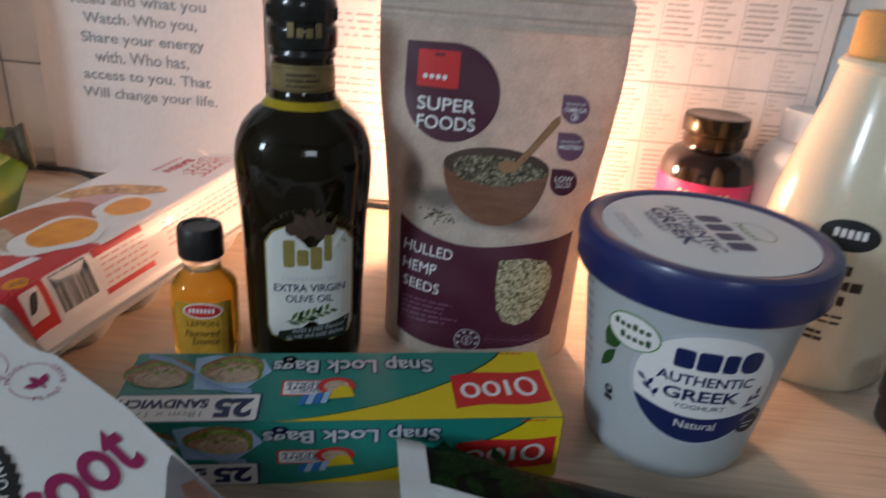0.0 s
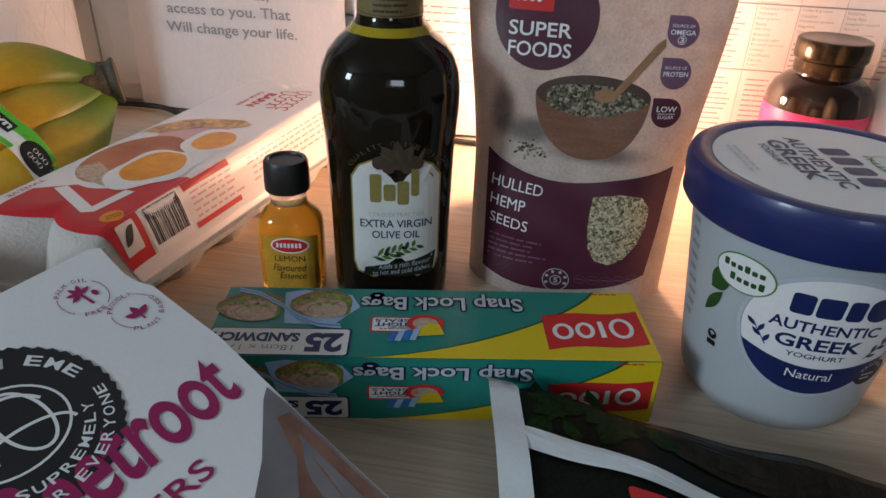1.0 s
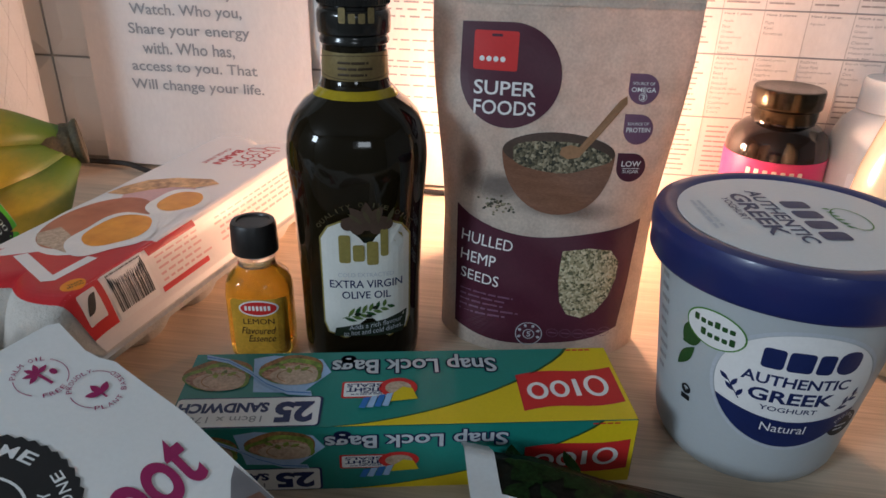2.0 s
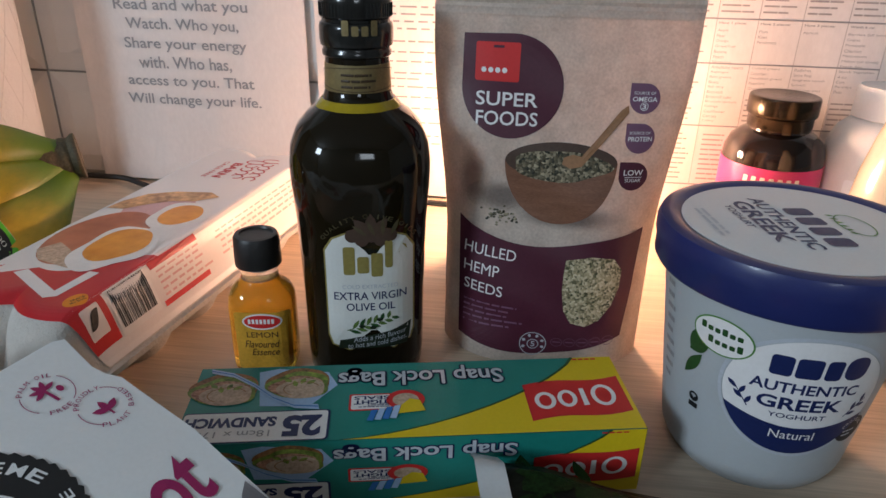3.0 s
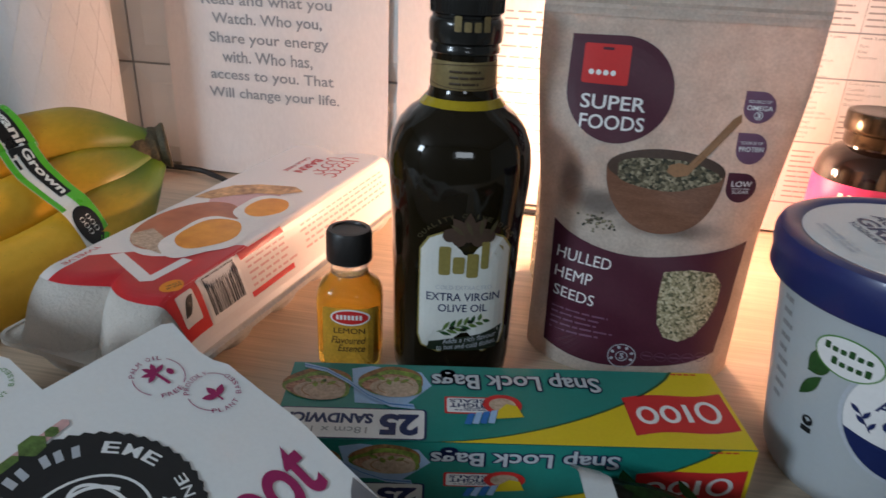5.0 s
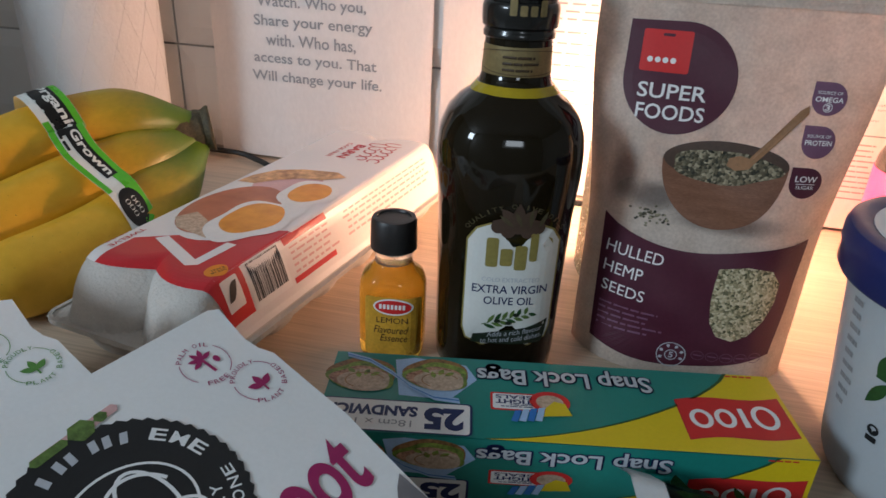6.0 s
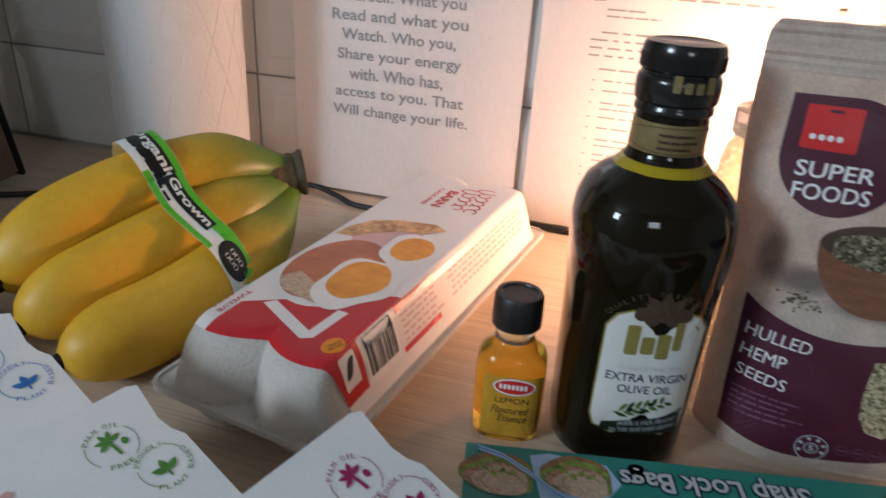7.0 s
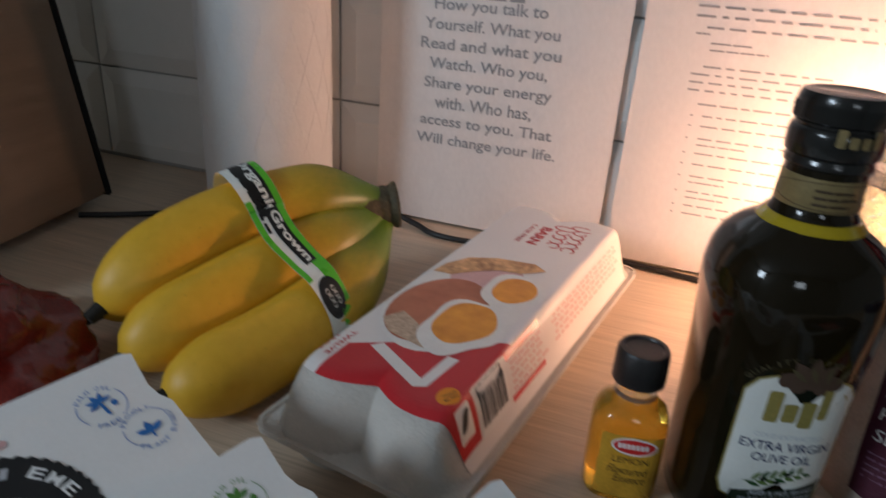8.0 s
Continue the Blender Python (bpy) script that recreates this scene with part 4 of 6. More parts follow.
print_on("title", [words("AUTHENTIC", C - 0.0215, C + 0.0200, 0.0615, 0.0670, 0.022), words("GREEK", C - 0.0175, C + 0.0160, 0.0525, 0.0592, 0.028), words("YOGHURT", C - 0.0120, C + 0.0110, 0.0480, 0.0506, 0.012)], on_tub, 0.0005, M["navy_ink"], tub)
print_on("flavour", [words("Natural", C - 0.0095, C + 0.0090, 0.0370, 0.0415, 0.0)], on_tub, 0.0016, M["white_print"], tub)
print_on("sprig_print", [leaf(C - 0.0215 - 0.0014 * i, 0.0510 + 0.0022 * i, 0.0052, 0.0020, 90 + (48 if i % 2 else -22)) for i in range(4)] + [fill([(C - 0.0205, 0.0500), (C - 0.0202, 0.0504), (C - 0.0268, 0.0600), (C - 0.0271, 0.0597)], 1)], on_tub, 0.0006, M["navy_ink"], tub)
print_on("sprig_print", [leaf(C + 0.0200 + 0.0016 * i, 0.0505 + 0.0020 * i, 0.0048, 0.0018, 40 + (40 if i % 2 else -30)) for i in range(4)] + [fill([(C + 0.0190, 0.0496), (C + 0.0193, 0.0492), (C + 0.0272, 0.0580), (C + 0.0269, 0.0584)], 1)], on_tub, 0.0006, M["navy_ink"], tub)
print_on("seal", [fill(ellipse(0.0275, 0.0400, 0.0080, 0.0072, 24), 3)], on_tub, 0.0007, M["black_print"], tub, "dark round seal")
print_on("seal_text", arc_words("PROTEIN", 0.0275, 0.0400, 0.0052, 165, 15, 0.0018) + bars(0.0235, 0.0315, 0.0365, 0.041, 2, 4, 0.4, 3), on_tub, 0.0009, M["grey_print"], tub)
def on_maker(x, z, k):
    return on_tub(x + 0.0045, z - 0.001, k)


print_on("maker_leaf", [leaf(-0.0480, 0.0800, 0.0150, 0.0065, 250), leaf(-0.0470, 0.0665, 0.0165, 0.0052, 238), leaf(-0.0440, 0.0730, 0.0120, 0.006, 215)], on_maker, 0.0003, M["dark_green_print"], tub, "green leaf shape")
print_on("maker_border", [fill(ellipse(-0.0395, 0.0800, 0.0128, 0.0092, 30), 3)], on_maker, 0.0004, M["green_print"], tub)
print_on("maker_shape", [fill(ellipse(-0.0395, 0.0800, 0.0121, 0.0085, 30), 3)], on_maker, 0.0006, M["white_print"], tub, "pale oval maker's shape")
print_on("maker_print", [fill(rect(-0.0485 + 0.0030 * i, -0.0463 + 0.0030 * i, 0.0812, 0.0845 if i in (0, 3) else 0.0835, 0.0005, 2, 2), 1) for i in range(6)] + [fill(rect(-0.0450 + 0.0030 * i, -0.0428 + 0.0030 * i, 0.0755, 0.0790 if i in (0, 4) else 0.0778, 0.0005, 2, 2), 1) for i in range(5)], on_maker, 0.0008, M["dark_green_print"], tub)
print_on("recycling_mark", [ring(-0.0445, 0.0412, 0.0026, 0.0026, 0.0010, 20), fill(rect(-0.0470, -0.0420, 0.0352, 0.0380, 0.0004), 2)] + [leaf(-0.0445, 0.0385, 0.0042, 0.0018, a) for a in (60, 120)], on_tub, 0.0004, M["black_print"], tub, "small black recycling mark")
print_on("side_print", [q for i in range(9) for q in bars(-0.0690, -0.0600, 0.040 + 0.006 * i, 0.044 + 0.006 * i, 1, 70 + i, 0.6, 2)], on_tub, 0.0003, M["ink"], tub)
disc = link("lid_label", *lathe([(0.0490, 0.1166), (0.0489, 0.1169), (0.001, 0.1172)], 72), M["lid_white"], tub, "white round lid label")


def on_lid(x, y, k):
    a = radians(-80)
    return Vector((x * math.cos(a) - y * math.sin(a), x * math.sin(a) + y * math.cos(a), 0.1170 + k))


print_on("lid_print", [words("AUTHENTIC", -0.031, 0.027, -0.0095, -0.0025, 0.02), words("GREEK", -0.027, 0.020, -0.0195, -0.0110, 0.028), words("YOGHURT", -0.022, 0.004, -0.0245, -0.0210, 0.01)], on_lid, 0.0004, M["navy_ink"], tub)
print_on("lid_brand", [fill(rect(-0.018 + 0.0112 * i, -0.0095 + 0.0112 * i, 0.0005, 0.0125, 0.0022, 3, 3), 2) for i in range(4)], on_lid, 0.0004, M["navy_ink"], tub, "navy brand shapes")
print_on("lid_maker", [ring(0.002, 0.0235, 0.0120, 0.0070, 0.0006)] + [leaf(-0.010 + 0.004 * i, 0.0165, 0.004, 0.0016, 70) for i in range(6)], on_lid, 0.0004, M["green_print"], tub)
print_on("lid_date", bars(-0.018, 0.022, -0.040, -0.034, 2, 6, 0.5, 5), on_lid, 0.0004, M["grey_print"], tub)


# ---- box of bags ----
box = thing("sandwich_bag_box", "teal and yellow cardboard box of snap lock sandwich bags", "box", (-0.0625, 0.2700, 0.0), 12)
HX, HY, BZ = 0.101, 0.0275, 0.0345
link("carton", *block(-HX, HX, -HY, HY, 0.0, BZ, 0.0008), M["teal"], box)
link("end_flap", *block(HX, HX + 0.0008, -HY + 0.001, HY - 0.001, 0.001, BZ - 0.001), M["box_side"], box, "dark end flap")


def on_top(p, q, k):
    return Vector((-p, -q, BZ + k))


def on_front(p, q, k):
    return Vector((-p, -HY - k, BZ * (0.5 - q / (2 * HY))))


def box_face(name, on, parent, start):
    """The printed panel; start: where the yellow field begins on its far edge."""
    face = link(name, *[[on(x, y, 0.0002) for x, y in ((-HX, -HY), (HX, -HY), (HX, HY), (-HX, HY))], [(0, 1, 2, 3)]], M["teal"], parent, "printed teal panel", smooth=False)
    curve = [(start + 0.113 * t ** 1.25, -HY + 2 * HY * (1 - (1 - t) ** 1.55)) for t in [i / 14 for i in range(15)]]
    print_on("yellow_swoosh", [(curve + [(-HX, y) for x, y in curve], [(i, i + 1, i + 16, i + 15) for i in range(14)])], on, 0.0004, M["yellow"], face)
    print_on("swoosh_edge", [(curve + [(x + 0.0016, y - 0.0002) for x, y in curve], [(i, i + 1, i + 16, i + 15) for i in range(14)])], on, 0.0006, M["dark_green_print"], face)
    print_on("corner_print", [fill(rect(-0.0930 + 0.0032 * i, -0.0905 + 0.0032 * i, -0.0262, -0.0250, 0, 1, 2), 1) for i in range(4)], on, 0.0008, M["red"], face)

    def tilt(x, y):
        return x, y + 0.10 * (x + 0.075)
    flag = [tilt(-0.0985 + 0.046 * i / 8, -0.0075 + 0.0012 * math.sin(i * 0.8)) for i in range(9)] + [tilt(-0.0525 - 0.046 * i / 8, 0.0170 + 0.0012 * math.sin((8 - i) * 0.8)) for i in range(9)]
    mid = (-0.0755, 0.0050)
    print_on("brand_border", [fill([(mid[0] + (x - mid[0]) * 1.025, mid[1] + (y - mid[1]) * 1.07) for x, y in flag], 3, mid)], on, 0.0006, M["carton_red"], face)
    print_on("brand_shape", [fill(flag, 3, mid)], on, 0.0008, M["red"], face, "red waving brand panel")
    for x, rx, ry in ((-0.0885, 0.0058, 0.0078), (-0.0790, 0.0, 0.0062), (-0.0710, 0.0046, 0.0062), (-0.0605, 0.0050, 0.0062)):
        mark = ring(x, 0.0050, rx, ry, 0.0021, 24) if rx else fill(dense([(x - 0.0013, 0.0112), (x + 0.0013, 0.0112), (x + 0.0011, -0.0012), (x - 0.0011, -0.0012)], 0.003), 2)
        print_on("brand_mark", [([tilt(*p) for p in mark[0]], mark[1])], on, 0.0011, M["white_print"], face, "white brand mark")
    edge = []
    for dx, dy in ((0.0007, 0), (-0.0007, 0), (0, 0.0007), (0, -0.0007), (0.0005, 0.0005), (-0.0005, -0.0005), (0.0005, -0.0005), (-0.0005, 0.0005)):
        edge.append(words("Snap Lock Bags", -0.0440 + dx, 0.0350 + dx, -0.0238 + dy, -0.0090 + dy, 0.028))
    print_on("name_edge", edge, on, 0.0006, M["navy_ink"], face)
    print_on("name", [words("Snap Lock Bags", -0.0440, 0.0350, -0.0238, -0.0090, 0.020)], on, 0.0010, M["grey_print"], face)
    print_on("seal_border", [fill(rect(0.0000, 0.0292, -0.0032, 0.0088, 0.001), 3)], on, 0.0005, M["red"], face)
    print_on("seal_badge", [fill(rect(0.0008, 0.0282, -0.0023, 0.0079, 0.001), 3)], on, 0.0007, M["white_print"], face)
    print_on("seal_text", [words("SEALS", 0.0110, 0.0270, -0.0014, 0.0012, 0.02), words("TIGHT", 0.0110, 0.0270, 0.0016, 0.0046, 0.03)] + bars(0.0110, 0.0260, 0.0050, 0.0072, 2, 8, 0.5, 5), on, 0.0010, M["navy_ink"], face)
    print_on("seal_ring", [fill(ellipse(0.0035, 0.0020, 0.0088, 0.0072, 28), 3)], on, 0.0010, M["red"], face, "red ring")
    print_on("seal_disc", [fill(ellipse(0.0035, 0.0022, 0.0060, 0.0048, 24), 3)], on, 0.0012, M["crumb"], face)
    print_on("seal_yellow", [fill(dense([(-0.0052, 0.0105), (-0.0030, 0.0030), (0.0015, 0.0015), (0.0055, 0.0060), (0.0070, 0.0120)], 0.003), 2)], on, 0.0014, M["yellow"], face)
    for i in range(4):
        a = 0.0058 + 0.0034 * i
        print_on("seal_finger", [fill(dense([(a, 0.0062 + 0.0009 * i), (a + 0.0029, 0.0066 + 0.0009 * i), (a + 0.0050, 0.0150 + 0.0004 * i), (a + 0.0022, 0.0154 + 0.0004 * i)], 0.003), 2)], on, 0.0016 + 0.0001 * i, M["blue"] if i % 2 else M["pale_blue"], face)
    print_on("count_border", [fill(rect(0.0370, 0.1005, 0.0068, 0.0270, 0.002), 3)], on, 0.0007, M["navy_ink"], face)
    print_on("count_panel", [fill(rect(0.0380, 0.1002, 0.0076, 0.0264, 0.0016), 3)], on, 0.0009, M["white_print"], face)
    print_on("count", [words("25", 0.0405, 0.0572, 0.0105, 0.0245, 0.05), words("SANDWICH", 0.0600, 0.0990, 0.0108, 0.0175, 0.045)], on, 0.0012, M["navy_ink"], face)
    print_on("size", [words("18cm x 17cm", 0.0620, 0.0980, 0.0198, 0.0238)], on, 0.0012, M["ink"], face)
    print_on("bag_print", [fill(dense([(0.0350, -0.0110), (0.0400, -0.0215), (0.0640, -0.0255), (0.0730, -0.0230), (0.0690, 0.0030), (0.0470, 0.0045)], 0.006), 3)], on, 0.0005, M["pale_blue"], face)
    for cx, cy, k in ((0.0525, -0.0110, 1.0), (0.0860, -0.0080, 1.05)):
        print_on("lettuce", [fill(ellipse(cx + 0.0005, cy - 0.0008, 0.0146 * k, 0.0102 * k, 36, wob=0.07), 3)], on, 0.00095, M["salad"], face)
        print_on("bread_crust", [fill(ellipse(cx + 0.001, cy - 0.0030, 0.0150 * k, 0.0112 * k, 32, wob=0.03), 3)], on, 0.0007, M["toast_edge"], face)
        print_on("filling", [fill(ellipse(cx + 0.001, cy + 0.0006, 0.0126 * k, 0.0082 * k, 28, wob=0.07), 3)], on, 0.0011, M["tomato"], face)
        print_on("bread_slice", [fill(ellipse(cx - 0.0008, cy + 0.0022, 0.0112 * k, 0.0078 * k, 28, wob=0.04), 3)], on, 0.0013, M["crumb"], face)
        print_on("crumb_swirl", [ring(cx - 0.001, cy + 0.0025, 0.0085 * k, 0.0055 * k, 0.0005, 24, 200, 420)], on, 0.0015, M["toast_edge"], face)
        print_on("frill", [leaf(cx - 0.012 + 0.005 * j, cy - 0.006 + 0.002 * (j % 2), 0.005, 0.0026, 35 * j) for j in range(5)], on, 0.0014, M["salad"], face)
    ribbon = [(0.0960, -0.0262), (0.0850, -0.0225), (0.0740, -0.0140), (0.0640, -0.0040), (0.0540, 0.0022), (0.0430, 0.0035)]
    print_on("bag_seal", [(ribbon + [(x - 0.0008, y + 0.0036) for x, y in ribbon], [(i, i + 1, i + 7, i + 6) for i in range(5)])], on, 0.0016, M["pale_blue"], face, "pale blue bag edge")
    print_on("bag_seal_line", [([(x, y + 0.0012) for x, y in ribbon] + [(x - 0.0003, y + 0.0020) for x, y in ribbon], [(i, i + 1, i + 7, i + 6) for i in range(5)])], on, 0.0018, M["blue"], face)
    return face


box_face("top_panel", on_top, box, -0.082)
box_face("front_panel", on_front, box, -0.086)


# ---- egg carton ----
eggs = thing("egg_carton", "grey pulp carton of twelve eggs with white and red wrap label", "egg carton", (-0.279, 0.266, 0.0), -9)
EL, EW, RIM = 0.300, 0.0550, 0.0225


def smooth_step(t):
    t = min(1, max(0, t))
    return t * t * (3 - 2 * t)


def lid_top(v):
    return 0.0555 + 0.006 * v / EL


def lid_z(u, v):
    """Flat top, sloping sides, and two round domes at each end with a valley between them."""
    side = 1 - smooth_step((abs(u) - 0.0375) / 0.0165) ** 1.3
    m = min(v, EL - v)
    across = abs(math.sin(math.pi * min(abs(u), 0.0525) / 0.0525))
    back = 0.015 * (1 - across) ** 1.1
    t = min(1.0, max(0.0, (m - back) / 0.027))
    end = (1 - (1 - t) ** 2.4) ** 0.62
    return RIM + (lid_top(v) - RIM) * side * end


def sheet_lid(a, b):
    u, v = (2 * a - 1) * EW, b * EL
    return (u, v, lid_z(u, v))


link("lid", *grid(sheet_lid, 57, 121), M["pulp"], eggs)
rim = []
for k, z in ((0.0, RIM + 0.0010), (0.0022, RIM + 0.0010), (0.0022, RIM - 0.0022), (0.0, RIM - 0.0022)):
    rim.append((k, z))
v, f = [], []
path = [(x, y) for x, y in rect(-EW, EW, 0.0, EL, 0.008, 5, 12)]
for x, y in path:
    cx, cy = max(-EW + 0.008, min(EW - 0.008, x)), max(0.008, min(EL - 0.008, y))
    d = Vector((x - cx, y - cy)).normalized() if (x - cx or y - cy) else Vector((1, 0))
    v += [(x + d.x * k, y + d.y * k, z) for k, z in rim]
n = len(path)
for i in range(n):
    for k in range(4):
        f.append((i * 4 + k, i * 4 + (k + 1) % 4, ((i + 1) % n) * 4 + (k + 1) % 4, ((i + 1) % n) * 4 + k))
link("rim", v, f, M["pulp"], eggs)
for i in range(6):
    for s in (-1, 1):
        cup = link("egg_cup", *lathe([(0.006, 0.0006), (0.0140, 0.0), (0.0165, 0.003), (0.0205, 0.011), (0.0242, 0.0235)], 20, [2.6] * 5), M["pulp"], eggs)
        cup.location = (s * 0.0262, 0.0268 + 0.0487 * i, 0)


def on_eggs(x, y, k):
    """x across (past the top's right edge it goes down the side), y along."""
    d = 1e-4
    z = lid_z(x, y)
    nx = -(lid_z(x + d, y) - lid_z(x - d, y)) / (2 * d)
    ny = -(lid_z(x, y + d) - lid_z(x, y - d)) / (2 * d)
    nn = Vector((nx, ny, 1)).normalized()
    return Vector((x, y, z)) + nn * k


def edge_near(x):
    return 0.0160 + 0.0115 * (1 - abs(math.sin(math.pi * x / 0.0525))) ** 1.1


def wrap(x0, x1, y0, y1, nx=30, ny=60, wavy=True):
    def f(a, b):
        x = x0 + (x1 - x0) * a
        lo = max(y0, edge_near(x)) if wavy else y0
        hi = y1(x) if callable(y1) else y1
        return (x, lo + (hi - lo) * b)
    return grid(f, nx, ny)


print_on("wrap_label", [wrap(-0.0445, 0.0525, 0.0, EL - 0.022, 60, 80)], on_eggs, 0.0005, M["carton_label"], eggs, "white glossy paper wrap label")
print_on("red_panel", [wrap(-0.0300, 0.0400, 0.0, lambda x: 0.043 + 0.72 * (x + 0.03) - 4.0 * max(0, x - 0.01) ** 2, 40, 30), wrap(0.0400, 0.0490, 0.0, 0.0430, 14, 20)], on_eggs, 0.0009, M["carton_red"], eggs, "red printed panel")
print_on("picture_ground", [fill(ellipse(-0.004, 0.108, 0.036, 0.052, 40, wob=0.02), 8)], on_eggs, 0.0012, M["egg_white"], eggs)
print_on("brown_egg", [fill(ellipse(-0.010, 0.100, 0.026, 0.039, 36), 7)], on_eggs, 0.0014, M["egg_brown"], eggs, "printed brown egg shell")
print_on("shell_edge", [fill(dense([(-0.030, 0.074), (-0.020, 0.064), (0.004, 0.060), (0.008, 0.066), (-0.012, 0.080), (-0.024, 0.086)], 0.006), 4)], on_eggs, 0.0016, M["crumb"], eggs, "printed pale shell edge")
print_on("brown_egg", [fill(ellipse(-0.004, 0.150, 0.022, 0.026, 30), 6)], on_eggs, 0.0013, M["pink_soft"], eggs, "printed pale egg shell")
print_on("egg_white", [fill(ellipse(0.011, 0.090, 0.0215, 0.030, 44, wob=0.075), 7)], on_eggs, 0.0018, M["egg_white"], eggs)
print_on("egg_white", [fill(ellipse(0.0175, 0.142, 0.0185, 0.0225, 36, wob=0.05), 6)], on_eggs, 0.0018, M["egg_white"], eggs)
print_on("yolk", [fill(ellipse(0.0105, 0.094, 0.0165, 0.0225, 34, wob=0.035), 6)], on_eggs, 0.0021, M["yolk"], eggs, "orange printed yolk")
print_on("yolk", [fill(ellipse(0.0180, 0.143, 0.0130, 0.0165, 30, wob=0.02), 5)], on_eggs, 0.0021, M["yolk"], eggs, "orange printed yolk")
print_on("toast", [fill(dense([(-0.036, 0.138), (-0.034, 0.152), (-0.026, 0.168), (-0.010, 0.178), (0.014, 0.184), (0.024, 0.178), (0.012, 0.166), (-0.002, 0.162), (-0.014, 0.152), (-0.024, 0.140)], 0.006), 6)], on_eggs, 0.0018, M["crust"], eggs, "printed toast")


print_on("size_letter", [fill(dense([(-0.0195, 0.0475), (-0.0150, 0.0530), (0.0175, 0.0375), (0.0170, 0.0300)], 0.004), 3), fill(dense([(0.0170, 0.0300), (0.0225, 0.0335), (0.0250, 0.0610), (0.0185, 0.0610), (0.0170, 0.0350)], 0.004), 3)], on_eggs, 0.0014, M["carton_label"], eggs, "large white letter on red")
print_on("count_text", [words(w, x - 0.0125, x + 0.0125 if len(w) > 5 else x + 0.0085, 0.0415 - 0.0016, 0.0415 + 0.0016, 0.01, 0, -90) for w, x in (("TWELVE", -0.0335), ("LARGE", -0.0376), ("EGGS", -0.0417))], on_eggs, 0.0010, M["carton_red"], eggs, "small red print")
for row, (x0, y0, n) in enumerate(((0.0205, 0.258, 6), (0.0095, 0.252, 5))):
    for i in range(n):
        print_on("brand_stroke", [ring(x0 + 0.0006 * i, y0 - 0.0082 * i, 0.0052 if i else 0.0085, 0.0046, 0.0013, 16, 60 + 50 * i, 330 + 50 * i)], on_eggs, 0.0010, M["carton_red"], eggs, "red script stroke")
print_on("brand_text", [words("BARN", -0.0190, 0.0150, 0.2260, 0.2335, 0.04, 0, -90)], on_eggs, 0.0010, M["carton_red"], eggs)
print_on("brand_text", [words("CAGE FREE", -0.0300, 0.0060, 0.2275, 0.2310, 0.01, 0, -90)], on_eggs, 0.0010, M["carton_red"], eggs)
print_on("sticker", [fill(ellipse(0.0345, 0.0330, 0.0052, 0.0068, 24), 3)], on_eggs, 0.0014, M["orange"], eggs, "round orange sticker")
print_on("sticker_text", [words("TRACE", 0.0305, 0.0385, 0.0335, 0.0352, 0.01, 0, 70), words("MY EGG", 0.0325, 0.0405, 0.0318, 0.0334, 0.01, 0, 70)], on_eggs, 0.0018, M["brown_ink"], eggs)
print_on("leaf_panel", [fill(rect(0.0410, 0.0470, 0.0262, 0.0385, 0.0006, 2, 6), 3)], on_eggs, 0.0014, M["carton_label"], eggs)
print_on("leaf_mark", [leaf(0.0455, 0.0280, 0.0095, 0.0026, 110)], on_eggs, 0.0018, M["black_print"], eggs)
print_on("barcode_panel", [fill(rect(0.0398, 0.0492, 0.0445, 0.0760, 0.0003, 1, 10), 5)], on_eggs, 0.0012, M["white_print"], eggs)
rnd = random.Random(7)
y = 0.0470
while y < 0.0735:
    w = rnd.choice((0.0004, 0.0008, 0.0012))
    print_on("barcode_stripe", [fill(dense([(0.0405, y), (0.0480, y), (0.0480, y + w), (0.0405, y + w)], 0.002), 1)], on_eggs, 0.0016, M["black_print"], eggs)
    y += w + rnd.choice((0.0004, 0.0007, 0.0009))
print_on("red_rule", [fill(rect(0.0400, 0.0422, 0.0790, 0.1230, 0, 1, 16), 1), fill(rect(0.0484, 0.0494, 0.0790, 0.1230, 0, 1, 16), 1)], on_eggs, 0.0012, M["carton_red"], eggs)
side_words = []
for i in range(5):
    rr = random.Random(i)
    yy = 0.082
    while yy < 0.26:
        w = 0.003 + 0.006 * rr.random()
        if not 0.121 < yy < 0.135:
            side_words.append(fill(dense([(0.0430 + 0.0011 * i, yy), (0.0434 + 0.0011 * i, yy), (0.0434 + 0.0011 * i, yy + w), (0.0430 + 0.0011 * i, yy + w)], 0.004), 1))
        yy += w + 0.002
print_on("side_print", side_words, on_eggs, 0.0012, M["pink_soft"], eggs)


# ---- bananas ----
bunch = thing("banana_bunch", "bunch of ripe yellow bananas with green necks and paper band", "bananas")
STEM = Vector((-0.356, 0.452, 0.074))


def banana_axis(pts, t):
    a, b, c, d = pts
    s = 1 - t
    return a * s ** 3 + b * (3 * s * s * t) + c * (3 * s * t * t) + d * t ** 3


